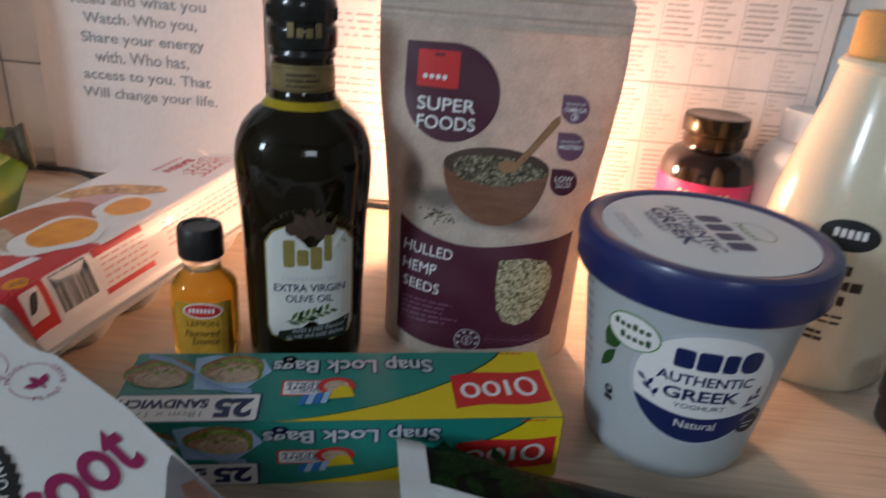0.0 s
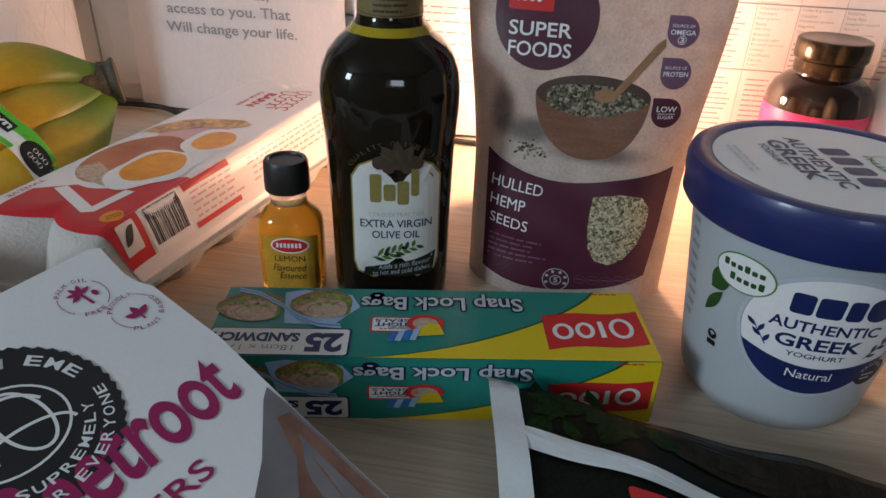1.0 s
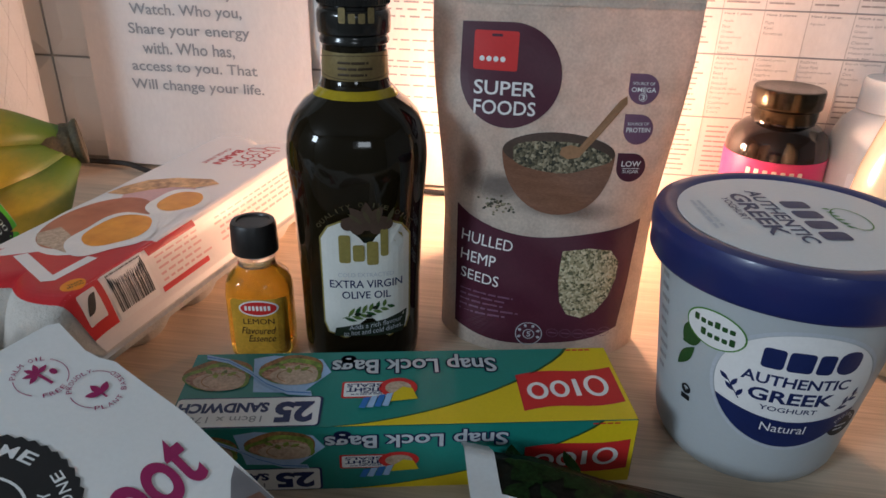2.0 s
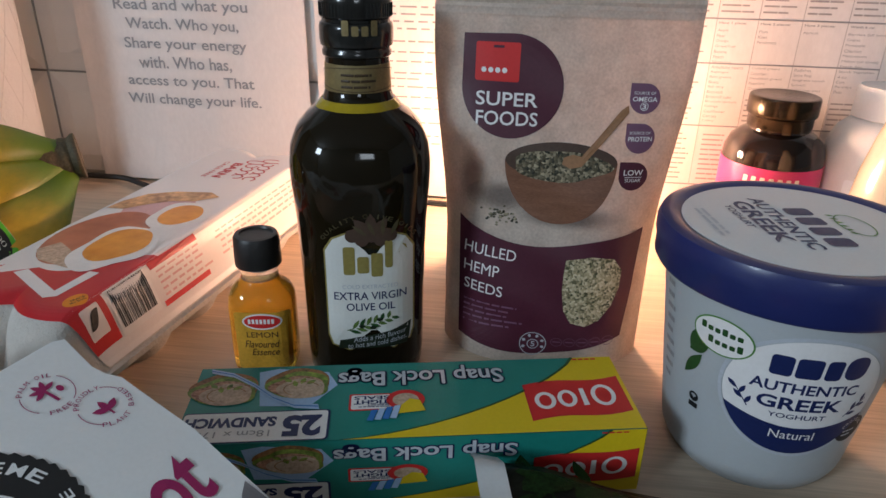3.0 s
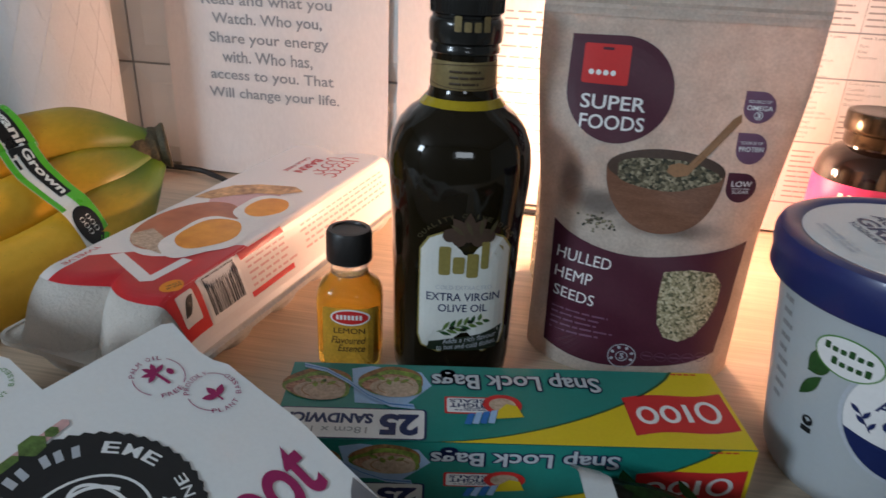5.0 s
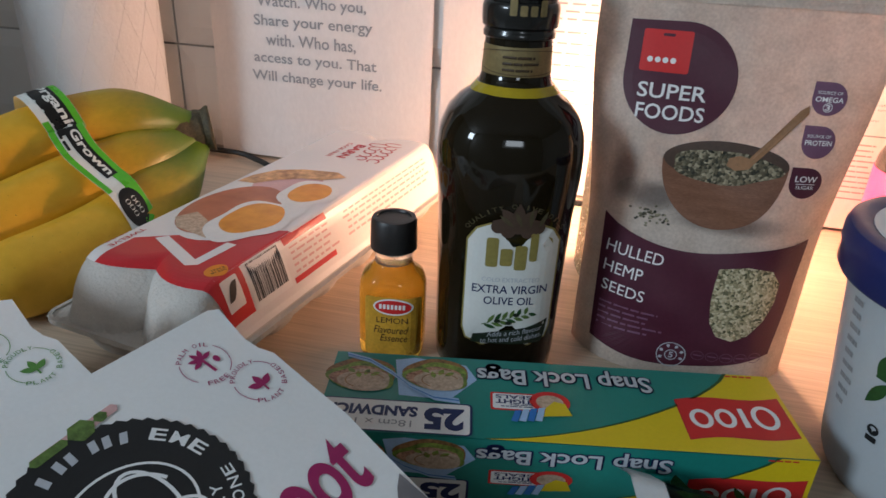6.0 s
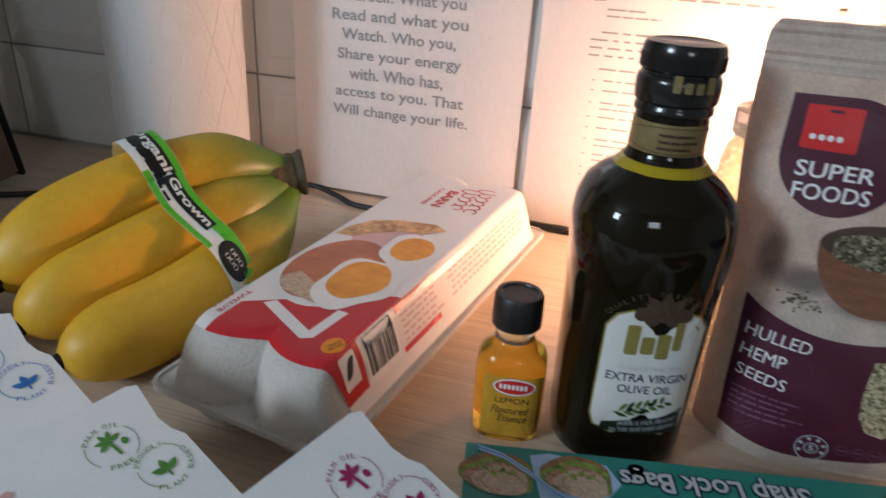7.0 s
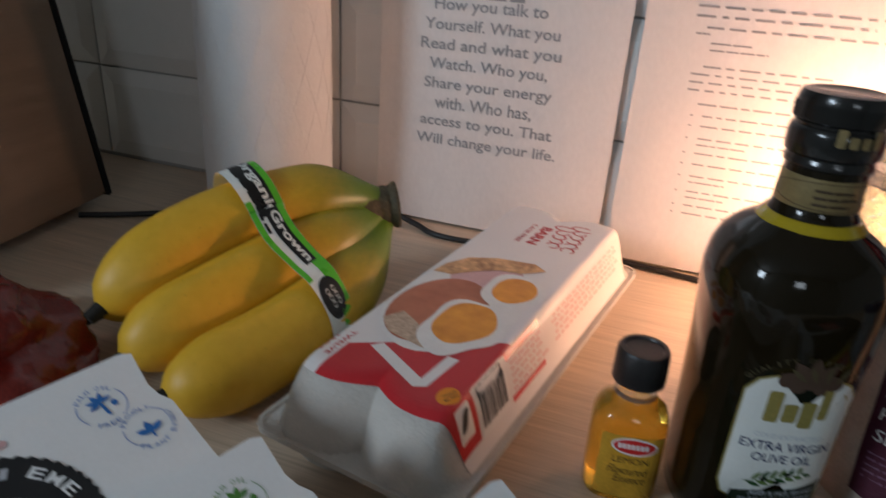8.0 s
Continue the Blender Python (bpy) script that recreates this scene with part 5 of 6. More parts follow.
def banana(pts, r, spin):
    pts = [Vector(p) for p in pts]
    n, m = 40, 20
    v, f, uv = [], [], []
    for i in range(n):
        t = i / (n - 1)
        p = banana_axis(pts, t)
        d = (banana_axis(pts, min(1, t + 0.01)) - banana_axis(pts, max(0, t - 0.01))).normalized()
        a = d.cross(Vector((0, 0, 1))).normalized()
        b = a.cross(d)
        k = 0.46 + 0.54 * smooth_step(t / 0.34)
        if t > 0.80:
            k *= max(0.22, math.sqrt(max(0.0, 1 - ((t - 0.80) / 0.205) ** 2)))
        for j in range(m):
            w = 2 * math.pi * j / m + spin
            e = 1 + 0.035 * math.cos(5 * (w - spin)) * k
            v.append(p + (a * math.cos(w) + b * math.sin(w)) * (r * k * e))
            uv.append((j / m, t))
    for i in range(n - 1):
        for j in range(m):
            q = (j + 1) % m
            f.append((i * m + j, i * m + q, (i + 1) * m + q, (i + 1) * m + j))
    f.append(tuple(range(m)))
    f.append(tuple((n - 1) * m + j for j in range(m)))
    ob = link("banana", v, f, M["banana"], bunch, uvs=uv)
    end = banana_axis(pts, 1.0)
    d = (end - banana_axis(pts, 0.97)).normalized()
    link("tip", *tube([end - d * 0.004, end + d * 0.003, end + d * 0.009], lambda t: 0.0055 - 0.0015 * t, 10, 3), M["banana_tip"], ob, "black dried tip")
    return pts


B = [
    banana([STEM + Vector((0, 0, 0.004)), (-0.386, 0.430, 0.090), (-0.434, 0.366, 0.082), (-0.449, 0.296, 0.048)], 0.0252, 0.2),
    banana([STEM + Vector((0.001, 0, -0.004)), (-0.366, 0.410, 0.062), (-0.402, 0.345, 0.050), (-0.422, 0.282, 0.030)], 0.0246, 0.5),
    banana([STEM + Vector((0.004, -0.001, -0.010)), (-0.336, 0.392, 0.036), (-0.360, 0.330, 0.024), (-0.386, 0.271, 0.0240)], 0.0238, 0.1),
    banana([STEM - Vector((0.004, 0, 0.004)), (-0.400, 0.440, 0.056), (-0.458, 0.395, 0.042), (-0.480, 0.320, 0.025)], 0.0212, 0.7),
]
link("stem", *tube([STEM + Vector((-0.016, -0.013, -0.002)), STEM + Vector((-0.004, -0.004, 0.0)), STEM + Vector((0.006, 0.005, 0.001)), STEM + Vector((0.013, 0.010, 0.002))], lambda t: 0.0175 - 0.0030 * math.sin(3 * t) + 0.0007 * math.sin(23 * t), 14, 5), M["banana_stem"], bunch, "brown cut stem")

# the printed band round the bananas
band_rows = []
for k in range(9):
    t0 = 0.385 + 0.110 * k / 8
    c, up, rad = [], [], (0.0252, 0.0246, 0.0238)
    for i, dt in ((0, 0.085), (1, 0.05), (2, 0.015)):
        p, q = banana_axis(B[i], t0 + dt - 0.01), banana_axis(B[i], t0 + dt + 0.01)
        d = (q - p).normalized()
        u = Vector((0.25, -0.35, 0.90))
        c.append((p + q) / 2)
        up.append((u - d * d.dot(u)).normalized())
    side = (c[2] - c[0]).normalized()
    r1, r2, r3 = (1.15 * r for r in rad)
    band_rows.append([c[0] - side * r1 * 1.0 - up[0] * r1 * 0.1, c[0] - side * r1 * 0.72 + up[0] * r1 * 0.75, c[0] + up[0] * r1 * 1.03, c[0] + side * r1 * 0.62 + up[0] * r1 * 0.84, (c[0] + c[1]) * 0.5 + up[1] * r2 * 0.98, c[1] + up[1] * r2 * 1.03, (c[1] + c[2]) * 0.5 + up[2] * r3 * 0.98, c[2] + up[2] * r3 * 1.03, c[2] + side * r3 * 0.72 + up[2] * r3 * 0.75, c[2] + side * r3 * 1.0 - up[2] * r3 * 0.1])


def on_band_strip(x, y, k):
    """x along the band from 0 to 1, y across it from 0 to 1."""
    row = min(7.999, max(0, (1 - y) * 8))
    i = int(row)
    s = min(8.999, max(0, x * 9))

    def along(pts):
        j = int(s)
        p0, p1, p2, p3 = pts[max(0, j - 1)], pts[j], pts[j + 1], pts[min(9, j + 2)]
        t = s - j
        return 0.5 * ((2 * p1) + (p2 - p0) * t + (2 * p0 - 5 * p1 + 4 * p2 - p3) * t * t + (3 * p1 - p0 - 3 * p2 + p3) * t ** 3)
    p = along(band_rows[i]).lerp(along(band_rows[i + 1]), row - i)
    return p + Vector((0.10, -0.30, 0.95)).normalized() * k


def strip(x0, x1, y0, y1, n=40):
    return grid(lambda a, b: (x0 + (x1 - x0) * a, y0 + (y1 - y0) * b), n, 9)


band = print_on("band", [strip(0, 1, 0, 1)], on_band_strip, 0.0005, M["band_white"], bunch, "white plastic band with green and black print")
print_on("green_stripe", [strip(0.06, 0.78, 0.78, 0.99)], on_band_strip, 0.0010, M["band_green"], band)
print_on("green_stripe", [strip(0.62, 0.93, 0.58, 0.99)], on_band_strip, 0.0009, M["band_green"], band)
print_on("green_stripe", [strip(0.28, 0.76, 0.01, 0.18)], on_band_strip, 0.0010, M["band_green"], band)
print_on("black_stripe", [strip(0.08, 0.70, 0.40, 0.80)], on_band_strip, 0.0012, M["band_black"], band)
print_on("black_stripe", [strip(0.12, 0.48, 0.25, 0.41)], on_band_strip, 0.0013, M["band_black"], band)
print_on("round_mark", [fill(ellipse(0.835, 0.46, 0.066, 0.40, 24), 3)], on_band_strip, 0.0013, M["band_black"], band)
print_on("mark_stroke", [ring(0.815 + 0.020 * i, 0.58 - 0.22 * j + 0.02 * i, 0.009, 0.075, 0.0035, 14) for i in range(3) for j in range(2)], on_band_strip, 0.0017, M["band_white"], band, "white script strokes")
print_on("band_text", [words("Organically Grown", 0.09, 0.69, 0.44, 0.78, 0.03)], on_band_strip, 0.0018, M["band_white"], band, "white lettering")
print_on("fine_print", [fill(rect(0.15 + 0.05 * i, 0.19 + 0.05 * i, 0.22, 0.30, 0, 1, 2), 1) for i in range(8)], on_band_strip, 0.0012, M["band_black"], band)


# ---- cracker packs, fanned so that each leans on the next ----
E1 = Vector((-0.338, -0.940, -0.050)).normalized()
E2 = Vector((0.889, -0.301, -0.344))
E2 = (E2 - E1 * E1.dot(E2)).normalized()
NN = E1.cross(E2).normalized()
PL, PW, PT = 0.190, 0.190, 0.022


def cracker_pack(apex, ink, word, label):
    apex = Vector(apex)
    t = thing("cracker_pack", label, "cracker box", group="fanned cracker packs")

    def at(x, y, k):
        s, d = -x, -y
        sag = 0.62 * d * d + 0.0012 * math.sin(28 * s) * math.sin(24 * d)
        return apex + E1 * s + E2 * d + NN * (k + sag)
    outline_top = dense([(0.0, -0.002), (-0.004, 0.0), (-PL, 0.0), (-PL, -PW), (-0.020, -PW), (-0.006, -0.11), (0.0005, -0.070), (0.0012, -0.032), (-0.0015, -0.0265), (-0.0025, -0.020)], 0.008)
    top = fill(outline_top, 8, (-PL / 2, -PW / 2))
    link("front_panel", [at(x, y, 0) for x, y in top[0]], top[1], M["card"], t)
    m = len(outline_top)
    walls = [at(x, y, 0) for x, y in outline_top] + [at(x, y, -PT) for x, y in outline_top]
    link("side_walls", walls, [(i, (i + 1) % m, m + (i + 1) % m, m + i) for i in range(m)] + [tuple(range(m, 2 * m))], M["card"], t)
    p1, p2 = (-0.0215, -0.0205), (-0.0125, -0.0385)
    print_on("palm_mark", [leaf(p1[0], p1[1] + 0.002, 0.0052, 0.0020, a) for a in (20, 70, 115, 160, 205)] + [fill([(p1[0] - 0.0006, p1[1] + 0.002), (p1[0] + 0.0006, p1[1] + 0.002), (p1[0] + 0.0014, p1[1] - 0.005), (p1[0] + 0.0002, p1[1] - 0.005)], 1), fill(ellipse(p1[0] + 0.0045, p1[1] - 0.0005, 0.0012, 0.0017, 12), 1), ring(*p1, 0.0092, 0.0092, 0.0003, 24, 300, 395), ring(*p1, 0.0092, 0.0092, 0.0003, 24, 150, 215)], at, 0.0005, ink, t, "small printed palm mark")
    print_on("palm_text", arc_words("PALM OIL", *p1, 0.0092, 145, 45, 0.0019) + arc_words("FREE", *p1, 0.0092, 235, 290, 0.0019, 0, False), at, 0.0005, ink, t)
    print_on("plant_mark", [leaf(p2[0], p2[1] - 0.003, 0.0060, 0.0028, a) for a in (35, 95, 150)] + [fill(rect(p2[0] - 0.0004, p2[0] + 0.0004, p2[1] - 0.0055, p2[1] - 0.001, 0, 1, 2), 1), ring(*p2, 0.0092, 0.0092, 0.0003, 24, 160, 230), ring(*p2, 0.0092, 0.0092, 0.0003, 24, 20, 60)], at, 0.0005, ink, t, "small printed plant mark")
    print_on("plant_text", arc_words("PROUDLY", *p2, 0.0092, 150, 60, 0.0019) + arc_words("PLANT BASED", *p2, 0.0092, 225, 380, 0.0019, 0, False), at, 0.0005, ink, t)
    c = (-0.074, -0.053)
    scallop = [(c[0] + (0.0350 + 0.0006 * math.sin(i * math.pi / 1.5)) * math.cos(2 * math.pi * i / 144), c[1] + (0.0350 + 0.0006 * math.sin(i * math.pi / 1.5)) * math.sin(2 * math.pi * i / 144)) for i in range(144)]
    disc = print_on("round_badge", [fill(scallop, 6, c)], at, 0.0005, M["black_print"], t, "black round badge with pinked edge")
    print_on("badge_text", arc_words("EVERYONE", *c, 0.0300, -84, -8, 0.0036, 0.01, False) + arc_words("BETTER FOR", *c, 0.0300, -178, -90, 0.0036, 0.01, False) + arc_words("SUPREMELY", *c, 0.0242, -118, -18, 0.0034, 0.01, False), at, 0.0009, M["card"], disc)
    print_on("badge_title", arc_words("EME", *c, 0.0290, 46, 6, 0.0046, 0.02), at, 0.0009, M["card"], disc, "white lettering")
    for a in (60, 70, 78, 92, 100, 112):
        print_on("badge_bar", [fill([(c[0] + r * math.cos(radians(a + da)), c[1] + r * math.sin(radians(a + da))) for da, r in ((-2.6, 0.0262), (2.6, 0.0258), (2.2, 0.0302), (-2.2, 0.0306))], 1)], at, 0.0009, M["grey_print"], disc)
    print_on("badge_picture", [ring(*c, 0.0200, 0.0175, 0.0009, 40), ring(c[0] + 0.004, c[1] - 0.004, 0.0130, 0.0165, 0.0012, 30, 30, 200), fill(ellipse(c[0] - 0.006, c[1] + 0.004, 0.0055, 0.0078, 20), 2), ring(c[0], c[1] - 0.010, 0.0185, 0.0085, 0.0012, 30, 0, 180), ring(c[0] + 0.006, c[1], 0.0080, 0.0140, 0.0012, 30)], at, 0.0009, M["card"], disc, "white line picture")
    print_on("flavour", [words(word, -0.096, -0.011, -0.0960, -0.0690, 0.022, 0.25, 0, 8)], at, 0.0006, ink, t, "large script lettering")
    print_on("kind", [words("CRACKERS", -0.118, -0.042, -0.1120, -0.1040, 0.01)], at, 0.0006, ink, t)
    print_on("picture_ground", [fill([(-0.006, -0.100), (-0.011, -0.103), (-0.030, -0.120), (-0.060, -0.140), (-0.080, -0.170), (-0.080, -0.188), (-0.021, -0.188), (-0.007, -0.112)], 4)], at, 0.0005, M["cracker_grey"], t)
    print_on("cracker_picture", [fill([(-0.009, -0.114), (-0.014, -0.112), (-0.022, -0.128), (-0.050, -0.155), (-0.060, -0.185), (-0.021, -0.185)], 4), fill([(-0.03, -0.138), (-0.045, -0.140), (-0.055, -0.147), (-0.035, -0.148)], 2)], at, 0.0008, M["cracker"], t, "printed brown crackers")
    stick = Vector((-0.0834, -0.0194)), Vector((-0.0545, -0.0164))
    along = (stick[1] - stick[0]).normalized()
    cross = Vector((-along.y, along.x))

    def bar(a, b, w, r=0.4):
        p, q = stick[0].lerp(stick[1], a), stick[0].lerp(stick[1], b)
        return fill([tuple(p - cross * w), tuple(p + along * 0.002 * r - cross * w * 1.15), tuple(q - cross * w), tuple(q + along * w * 0.7), tuple(q + cross * w), tuple(p + cross * w), tuple(p - along * w * 0.7)], 2)
    print_on("stick_print", [bar(0.02, 0.98, 0.0017)], at, 0.0005, M["pink_soft"], t, "pale pink stick")
    for a, b, w in ((0.0, 0.36, 0.0015), (0.48, 0.64, 0.0034), (0.76, 0.84, 0.0018)):
        print_on("stick_wrap", [bar(a, b, w)], at, 0.0008, M["leaf_print"], t, "olive green wrapping")
    return t


cracker_pack((-0.1992, 0.2300, 0.0787), M["magenta"], "Beetroot", "white cracker pack with magenta print and black round badge")
cracker_pack((-0.2925, 0.2225, 0.0700), M["green_print"], "Crackers", "white cracker pack with green print and black round badge")
cracker_pack((-0.3640, 0.2330, 0.0810), M["blue"], "Crackers", "white cracker pack with blue print and black round badge")


# ---- seaweed pack ----
nori = thing("seaweed_pack", "dark plastic pack of seaweed sheets with white end seal", "seaweed pack", (-0.024, 0.2290, 0.0), -7)


def skew(sheet):
    """Shears the pack's ends slantwise to its long sides, to fit the camera's view."""
    return [(v[0] + 0.33 * (0.017 - v[1]), v[1], v[2]) for v in sheet[0]], sheet[1]



def nori_z(x, y):
    e = min(1.0, max(0.0, (0.016 - y) / 0.012))
    ridge = 0.0355 - 0.10 * max(0, y + 0.022) - 0.05 * max(0, -0.022 - y)
    wav = 0.0012 * math.sin(60 * x + 25 * y) + 0.0008 * math.sin(130 * x - 80 * y)
    end = smooth_step((0.235 - x) / 0.03)
    return max(0.0008, (ridge - 0.045 * max(0, x)) * (0.75 + 0.25 * e) * end + wav * end)


def on_nori(x, y, k):
    return Vector((x + 0.33 * (0.017 - y), y, nori_z(x, y) + k))


top = grid(lambda a, b: (0.235 * a, 0.017 - 0.135 * b, nori_z(0.235 * a, 0.017 - 0.135 * b)), 60, 40)
back = grid(lambda a, b: (0.235 * a, 0.017 + 0.0 * b, nori_z(0.235 * a, 0.017) * (1 - b) + 0.0006 * b), 60, 3)
front = grid(lambda a, b: (0.235 * a, -0.118, nori_z(0.235 * a, -0.118) * (1 - b) + 0.0006 * b), 60, 3)
under = grid(lambda a, b: (0.235 * a, 0.017 - 0.135 * b, 0.0006), 4, 4)
link("pack_film", *skew(join(top, back, front, under)), M["nori_pack"], nori)
link("left_seal", *skew(join(grid(lambda a, b: (-0.012 + 0.0125 * a, 0.018 - 0.137 * b, nori_z(0, 0.017 - 0.135 * b) + 0.0015 + 0.0008 * math.sin(20 * b)), 6, 30), grid(lambda a, b: (-0.012 + 0.0125 * a, 0.018 - 0.137 * b, nori_z(0, 0.017 - 0.135 * b) + 0.0006 + 0.0008 * math.sin(20 * b)), 6, 30))), M["film_white"], nori, "white crimped end seal")
link("left_side", *skew(grid(lambda a, b: (0.0, 0.017 - 0.135 * b, 0.0006 + (nori_z(0, 0.017 - 0.135 * b) - 0.0006) * a), 3, 20)), M["film_white"], nori)
rnd = random.Random(12)
for i in range(22):
    print_on("leaf_picture", [leaf(0.010 + 0.044 * rnd.random(), 0.013 - 0.030 * rnd.random(), 0.012 + 0.008 * rnd.random(), 0.006 + 0.004 * rnd.random(), 360 * rnd.random())], on_nori, 0.0004 + 0.00004 * i, M["nori_green"], nori, "printed green leaf")
print_on("sheet_picture", [fill(dense([(0.052, 0.014), (0.225, 0.014), (0.225, -0.018), (0.105, -0.022), (0.060, -0.010)], 0.012), 5, (0.13, -0.003))], on_nori, 0.0008, M["nori_sheet"], nori, "printed brown seaweed sheet")
print_on("fold_stripe", [fill(dense([(0.0, -0.0185), (0.03, -0.0195), (0.09, -0.0285), (0.115, -0.0350), (0.09, -0.0325), (0.03, -0.0290), (0.0, -0.0290)], 0.003), 6)], on_nori, 0.0026, M["film_white"], nori, "white fold stripe")
print_on("brand_shape", [fill(rect(0.035, 0.080, -0.070, -0.0340, 0.002), 4)], on_nori, 0.0010, M["red"], nori, "red brand panel")
print_on("brand_print", [fill(ellipse(0.043 + 0.0095 * i, -0.0500, 0.0036, 0.0036, 12), 1) for i in range(4)], on_nori, 0.0014, M["white_print"], nori)
print_on("blue_panel", [fill(dense([(0.022, -0.044), (0.034, -0.0405), (0.034, -0.075), (0.012, -0.075)], 0.008), 3), fill(dense([(0.081, -0.042), (0.125, -0.047), (0.14, -0.075), (0.081, -0.075)], 0.008), 3)], on_nori, 0.0008, M["navy_ink"], nori)


# ---- things towards the right of the wall ----
jar = thing("supplement_jar", "dark supplement jar with pink label and bronze cap", "jar", (0.1780, 0.5740, 0.0))
link("jar_body", *lathe([(0.030, 0.001), (0.0360, 0.0), (0.0378, 0.004), (0.0380, 0.070), (0.0372, 0.079), (0.0340, 0.0870), (0.0280, 0.0925), (0.0235, 0.0950), (0.0230, 0.0990)], 56), M["jar_dark"], jar)
link("cap", *lathe([(0.0220, 0.0960), (0.0236, 0.0965), (0.0240, 0.0985), (0.0240, 0.1050), (0.0250, 0.1062), (0.0258, 0.1070), (0.0260, 0.1085), (0.0260, 0.1190), (0.0254, 0.1206), (0.0240, 0.1212), (0.0228, 0.1210)], 64), M["jar_cap"], jar, "dark shiny bronze screw cap")
link("label_band", *lathe([(0.0382, 0.010), (0.0384, 0.0105), (0.0384, 0.0705), (0.0382, 0.071)], 56, cap=False), M["pink"], jar, "bright pink wrap label")


def on_jar(x, z, k):
    a = x / 0.038
    return Vector(((0.0384 + k) * math.sin(a), -(0.0384 + k) * math.cos(a), z))


print_on("brand_print", [fill(rect(-0.0240 + 0.0062 * i, -0.0205 + 0.0062 * i, 0.0585, 0.0645, 0.0008, 2, 3), 1) for i in range(7)], lambda x, z, k: on_jar(x - 0.006, z, k), 0.0003, M["white_print"], jar)

pill = thing("white_supplement_bottle", "matte white plastic supplement bottle with white cap", "bottle", (0.2490, 0.5650, 0.0))
link("bottle_body", *lathe([(0.028, 0.001), (0.0335, 0.0), (0.0350, 0.003), (0.0350, 0.080), (0.0340, 0.090), (0.0300, 0.100), (0.0240, 0.1060), (0.0205, 0.1085)], 48), M["white_plastic"], pill)
link("cap", *lathe([(0.0215, 0.1090), (0.0225, 0.1095), (0.0225, 0.1300), (0.0210, 0.1325), (0.0180, 0.1330)], 48), M["white_plastic"], pill)
print_on("label", [fill(rect(-0.030, 0.030, 0.014, 0.066, 0.002, 2, 12), 6)], lambda x, z, k: Vector(((0.0351 + k) * math.sin(x / 0.035), -(0.0351 + k) * math.cos(x / 0.035), z)), 0.0002, M["card"], pill)
print_on("label_text", bars(-0.018, 0.020, 0.046, 0.060, 2, 5, 0.6, 3), lambda x, z, k: Vector(((0.0351 + k) * math.sin(x / 0.035), -(0.0351 + k) * math.cos(x / 0.035), z)), 0.0005, M["ink_soft"], pill)
print_on("label_bar", [fill(rect(-0.019, 0.004, 0.034, 0.042, 0.001, 2, 6), 2)], lambda x, z, k: Vector(((0.0351 + k) * math.sin(x / 0.035), -(0.0351 + k) * math.cos(x / 0.035), z)), 0.0005, M["bowl"], pill)

milk = thing("cream_drink_bottle", "glossy cream milk bottle with tan cap and black oval badge", "bottle", (0.2140, 0.4080, 0.0), -22)
MP = [(0.034, 0.002), (0.0415, 0.0), (0.0440, 0.004), (0.0445, 0.03), (0.0445, 0.092), (0.0430, 0.108), (0.0390, 0.128), (0.0340, 0.148), (0.0300, 0.166), (0.0275, 0.182), (0.0270, 0.190)]
link("bottle_body", *lathe(MP, 64), M["cream"], milk)
link("neck_ring", *lathe([(0.0272, 0.1840), (0.0286, 0.1850), (0.0286, 0.1880), (0.0272, 0.1890)], 48), M["cream"], milk)
link("cap", *lathe([(0.0240, 0.1895), (0.0252, 0.1905), (0.0250, 0.2120), (0.0235, 0.2145), (0.0200, 0.2148)], 48), M["cork"], milk, "tan screw cap")


def on_milk(x, z, k):
    a = x / 0.0445
    r = (0.0445 if z < 0.092 else 0.0445 - 0.0015 * (z - 0.092) / 0.016) + k
    return Vector((r * math.sin(a), -r * math.cos(a), z))


print_on("badge", [fill(ellipse(0.0, 0.1000, 0.0155, 0.0090, 28), 4)], on_milk, 0.0007, M["black_print"], milk, "black oval badge")
print_on("badge_print", [fill(rect(-0.0085 + 0.0036 * i, -0.0060 + 0.0036 * i, 0.0985, 0.1035, 0.0004, 2, 2), 1) for i in range(5)], on_milk, 0.0011, M["white_print"], milk)
print_on("label_text", bars(-0.013, 0.016, 0.058, 0.086, 3, 15, 0.65, 2) + bars(-0.012, 0.012, 0.046, 0.054, 2, 16, 0.4, 3) + bars(-0.012, 0.004, 0.034, 0.042, 2, 17, 0.6, 2), on_milk, 0.0004, M["brown_ink"], milk)

lidthing = thing("black_jar", "small black plastic jar standing on the counter", "jar", (0.2520, 0.3350, 0.0))
link("jar_body", *lathe([(0.018, 0.0005), (0.0225, 0.0), (0.0240, 0.002), (0.0245, 0.016)], 40), M["cap_matte"], lidthing)
link("cap", *lathe([(0.0250, 0.0165), (0.0262, 0.0172), (0.0262, 0.0290), (0.0245, 0.0312), (0.020, 0.0312)], 40), M["cap_black"], lidthing)

# jar of seeds and the small lamp behind the pouch
seed_jar = thing("seed_jar", "glass jar of pale seeds lit from behind", "jar", (-0.0300, 0.4790, 0.0))
M["seed_glass"] = mat("seedy_glass", (0.85, 0.72, 0.50), rough=0.25, var=0.5, scale=300, fine=900, bump=1.0, bump_scale=420, trans=0.75)
link("glass", *lathe([(0.030, 0.001), (0.0360, 0.0), (0.0380, 0.004), (0.0380, 0.120), (0.0360, 0.130), (0.0325, 0.136), (0.0325, 0.140)], 48), M["seed_glass"], seed_jar)
link("rim", *lathe([(0.0330, 0.1395), (0.0350, 0.1400), (0.0352, 0.1540), (0.0335, 0.1550), (0.0300, 0.1545)], 48), M["clear"], seed_jar, "clear glass rim")

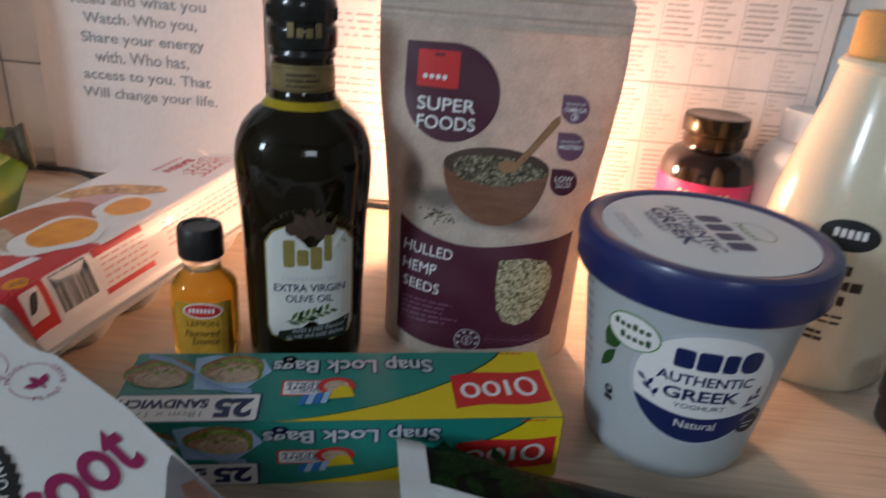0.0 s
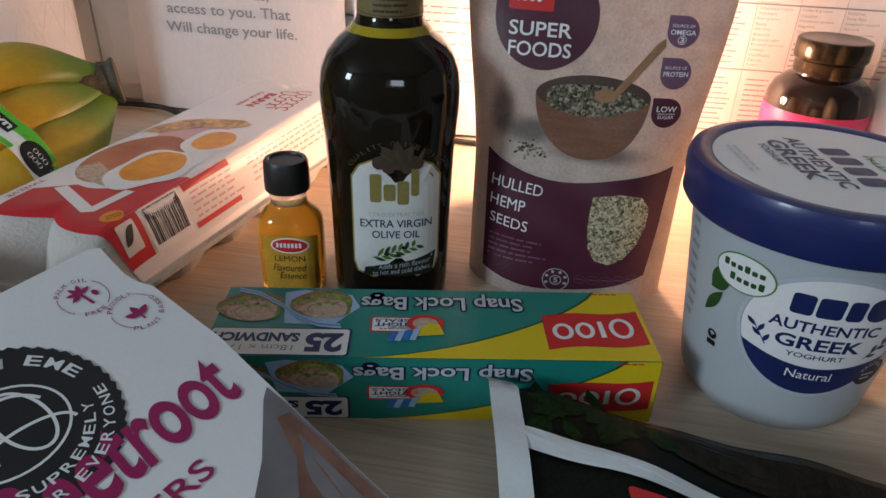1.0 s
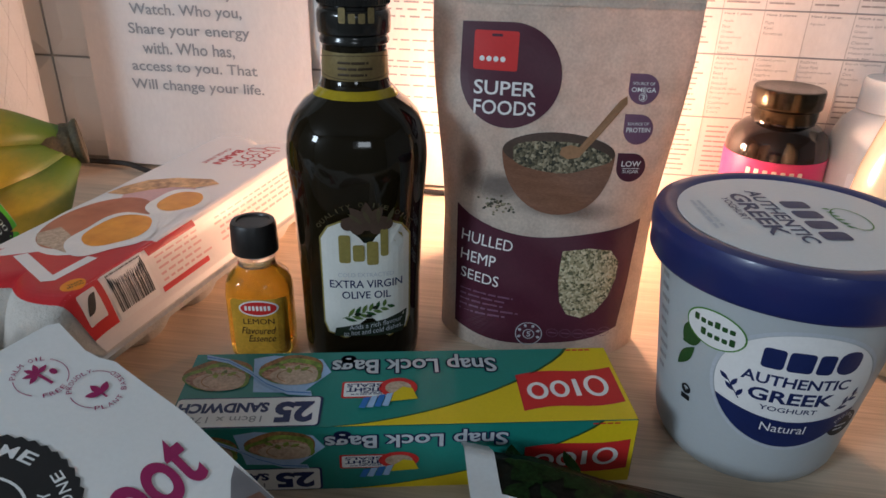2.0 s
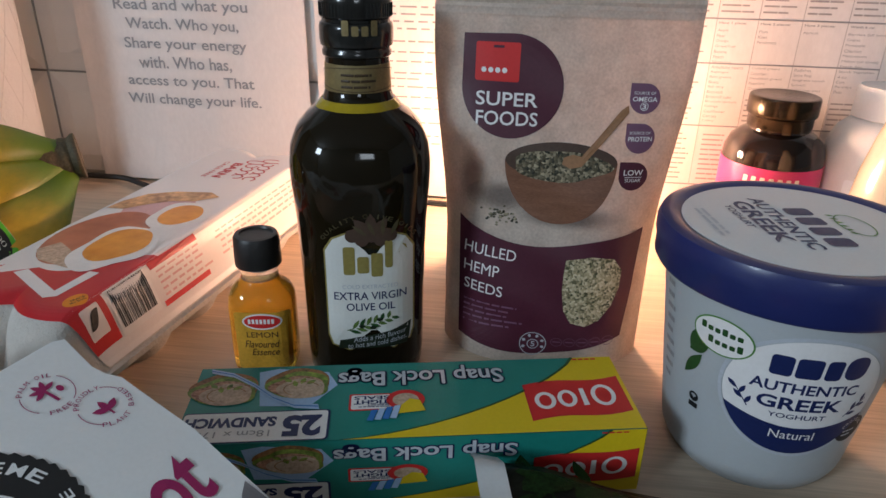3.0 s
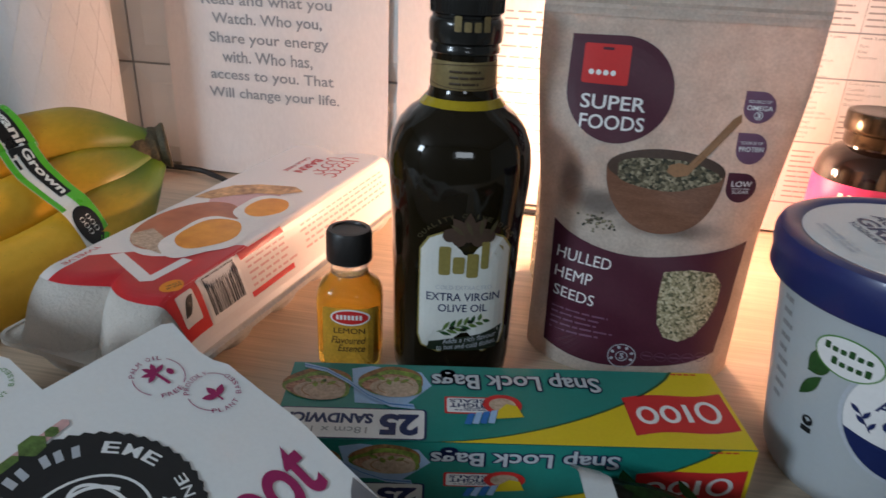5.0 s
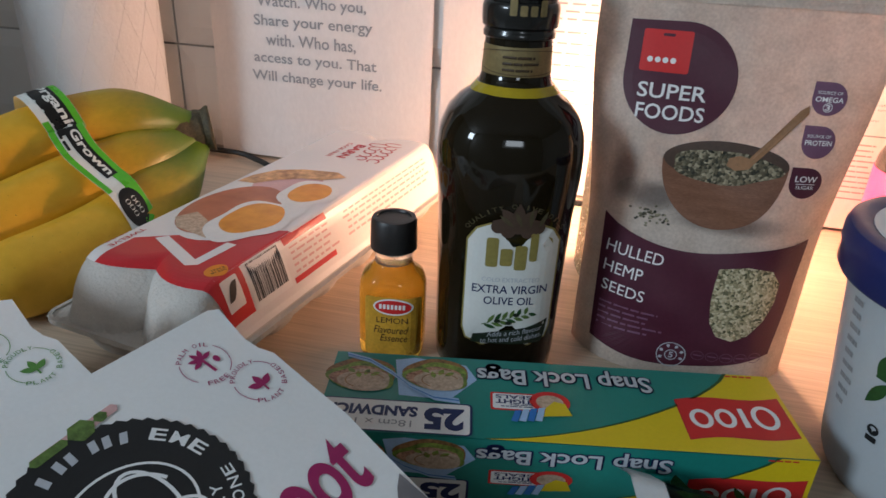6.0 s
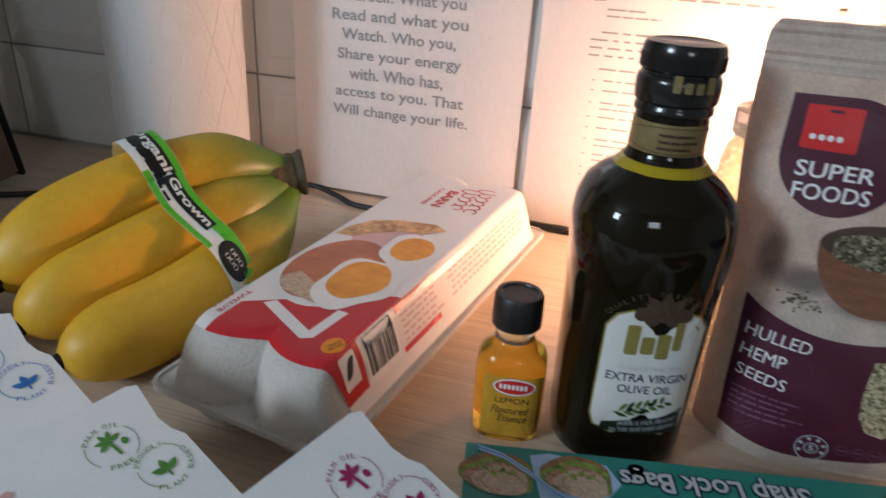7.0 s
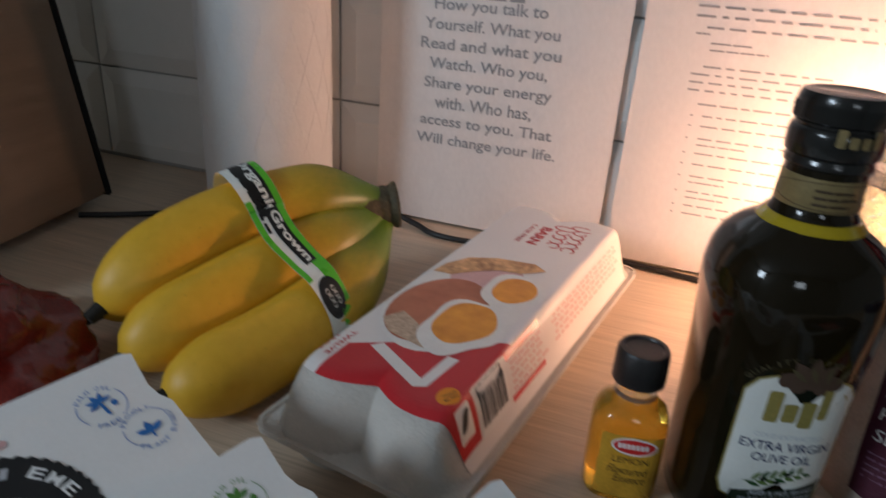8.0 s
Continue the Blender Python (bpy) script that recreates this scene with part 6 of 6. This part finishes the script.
lamp = thing("night_light", "small warm bulb lamp standing behind the pouch", "lamp", (LAMP.x, LAMP.y, 0.0))
link("foot", *lathe([(0.016, 0.0), (0.019, 0.002), (0.019, 0.012), (0.014, 0.020), (0.009, 0.030), (0.008, 0.070)], 32), M["white_plastic"], lamp)
link("bulb", *lathe([(0.006, 0.069), (0.009, 0.073), (0.0125, 0.080), (0.0135, 0.087), (0.0115, 0.094), (0.006, 0.0985), (0.001, 0.0995)], 32), M["bulb"], lamp, "glowing warm bulb")

# red plastic bag
bag = thing("red_produce_bag", "crumpled red plastic produce bag on the counter", "bag", (-0.535, 0.250, 0.0))


def bag_f(u, v):
    a, b = 2 * math.pi * u, math.pi * 0.5 * v
    p = Vector((math.cos(a) * math.cos(b), math.sin(a) * math.cos(b), math.sin(b)))
    k = 1 + 0.22 * noise.noise(p * 2.2) + 0.09 * noise.noise(p * 6) + 0.04 * noise.noise(p * 13)
    return (p.x * 0.085 * k, p.y * 0.075 * k, max(0, p.z * 0.062 * k))


link("film", *grid(bag_f, 64, 26, True), M["red_bag"], bag)
link("gathered_neck", *tube([(-0.02, 0.01, 0.050), (-0.03, 0.015, 0.064), (-0.045, 0.02, 0.070)], lambda t: 0.010 + 0.012 * t, 14, 5), M["red_bag"], bag, "gathered red film")


# ---- bevelled wall tiles ----
TW, TH, TB = 0.2965, 0.0975, 0.017


def tile_mesh():
    x0, x1, z0, z1 = 0.0, TW, 0.0, TH
    v = [(x0, 0.006, z0), (x1, 0.006, z0), (x1, 0.006, z1), (x0, 0.006, z1),
         (x0, 0.0035, z0), (x1, 0.0035, z0), (x1, 0.0035, z1), (x0, 0.0035, z1),
         (x0 + TB, 0.0, z0 + TB), (x1 - TB, 0.0, z0 + TB), (x1 - TB, 0.0, z1 - TB), (x0 + TB, 0.0, z1 - TB)]
    f = [(0, 1, 5, 4), (1, 2, 6, 5), (2, 3, 7, 6), (3, 0, 4, 7), (4, 5, 9, 8), (5, 6, 10, 9), (6, 7, 11, 10), (7, 4, 8, 11), (8, 9, 10, 11)]
    return v, f


tile_parent = bpy.data.objects["wall_north"]
first = link("tile", *tile_mesh(), M["tile"], tile_parent, smooth=False)
first.location = (-0.480 - 4 * 0.299 + 0.0012, 0.6255, 0.0045)
for row in range(8):
    for col in range(11):
        if row or col:
            t = new("tile", first.data)
            t.parent = tile_parent
            t.location = (-0.480 + (col - 4) * 0.299 + 0.0012, 0.6255, 0.0045 + row * 0.0995)
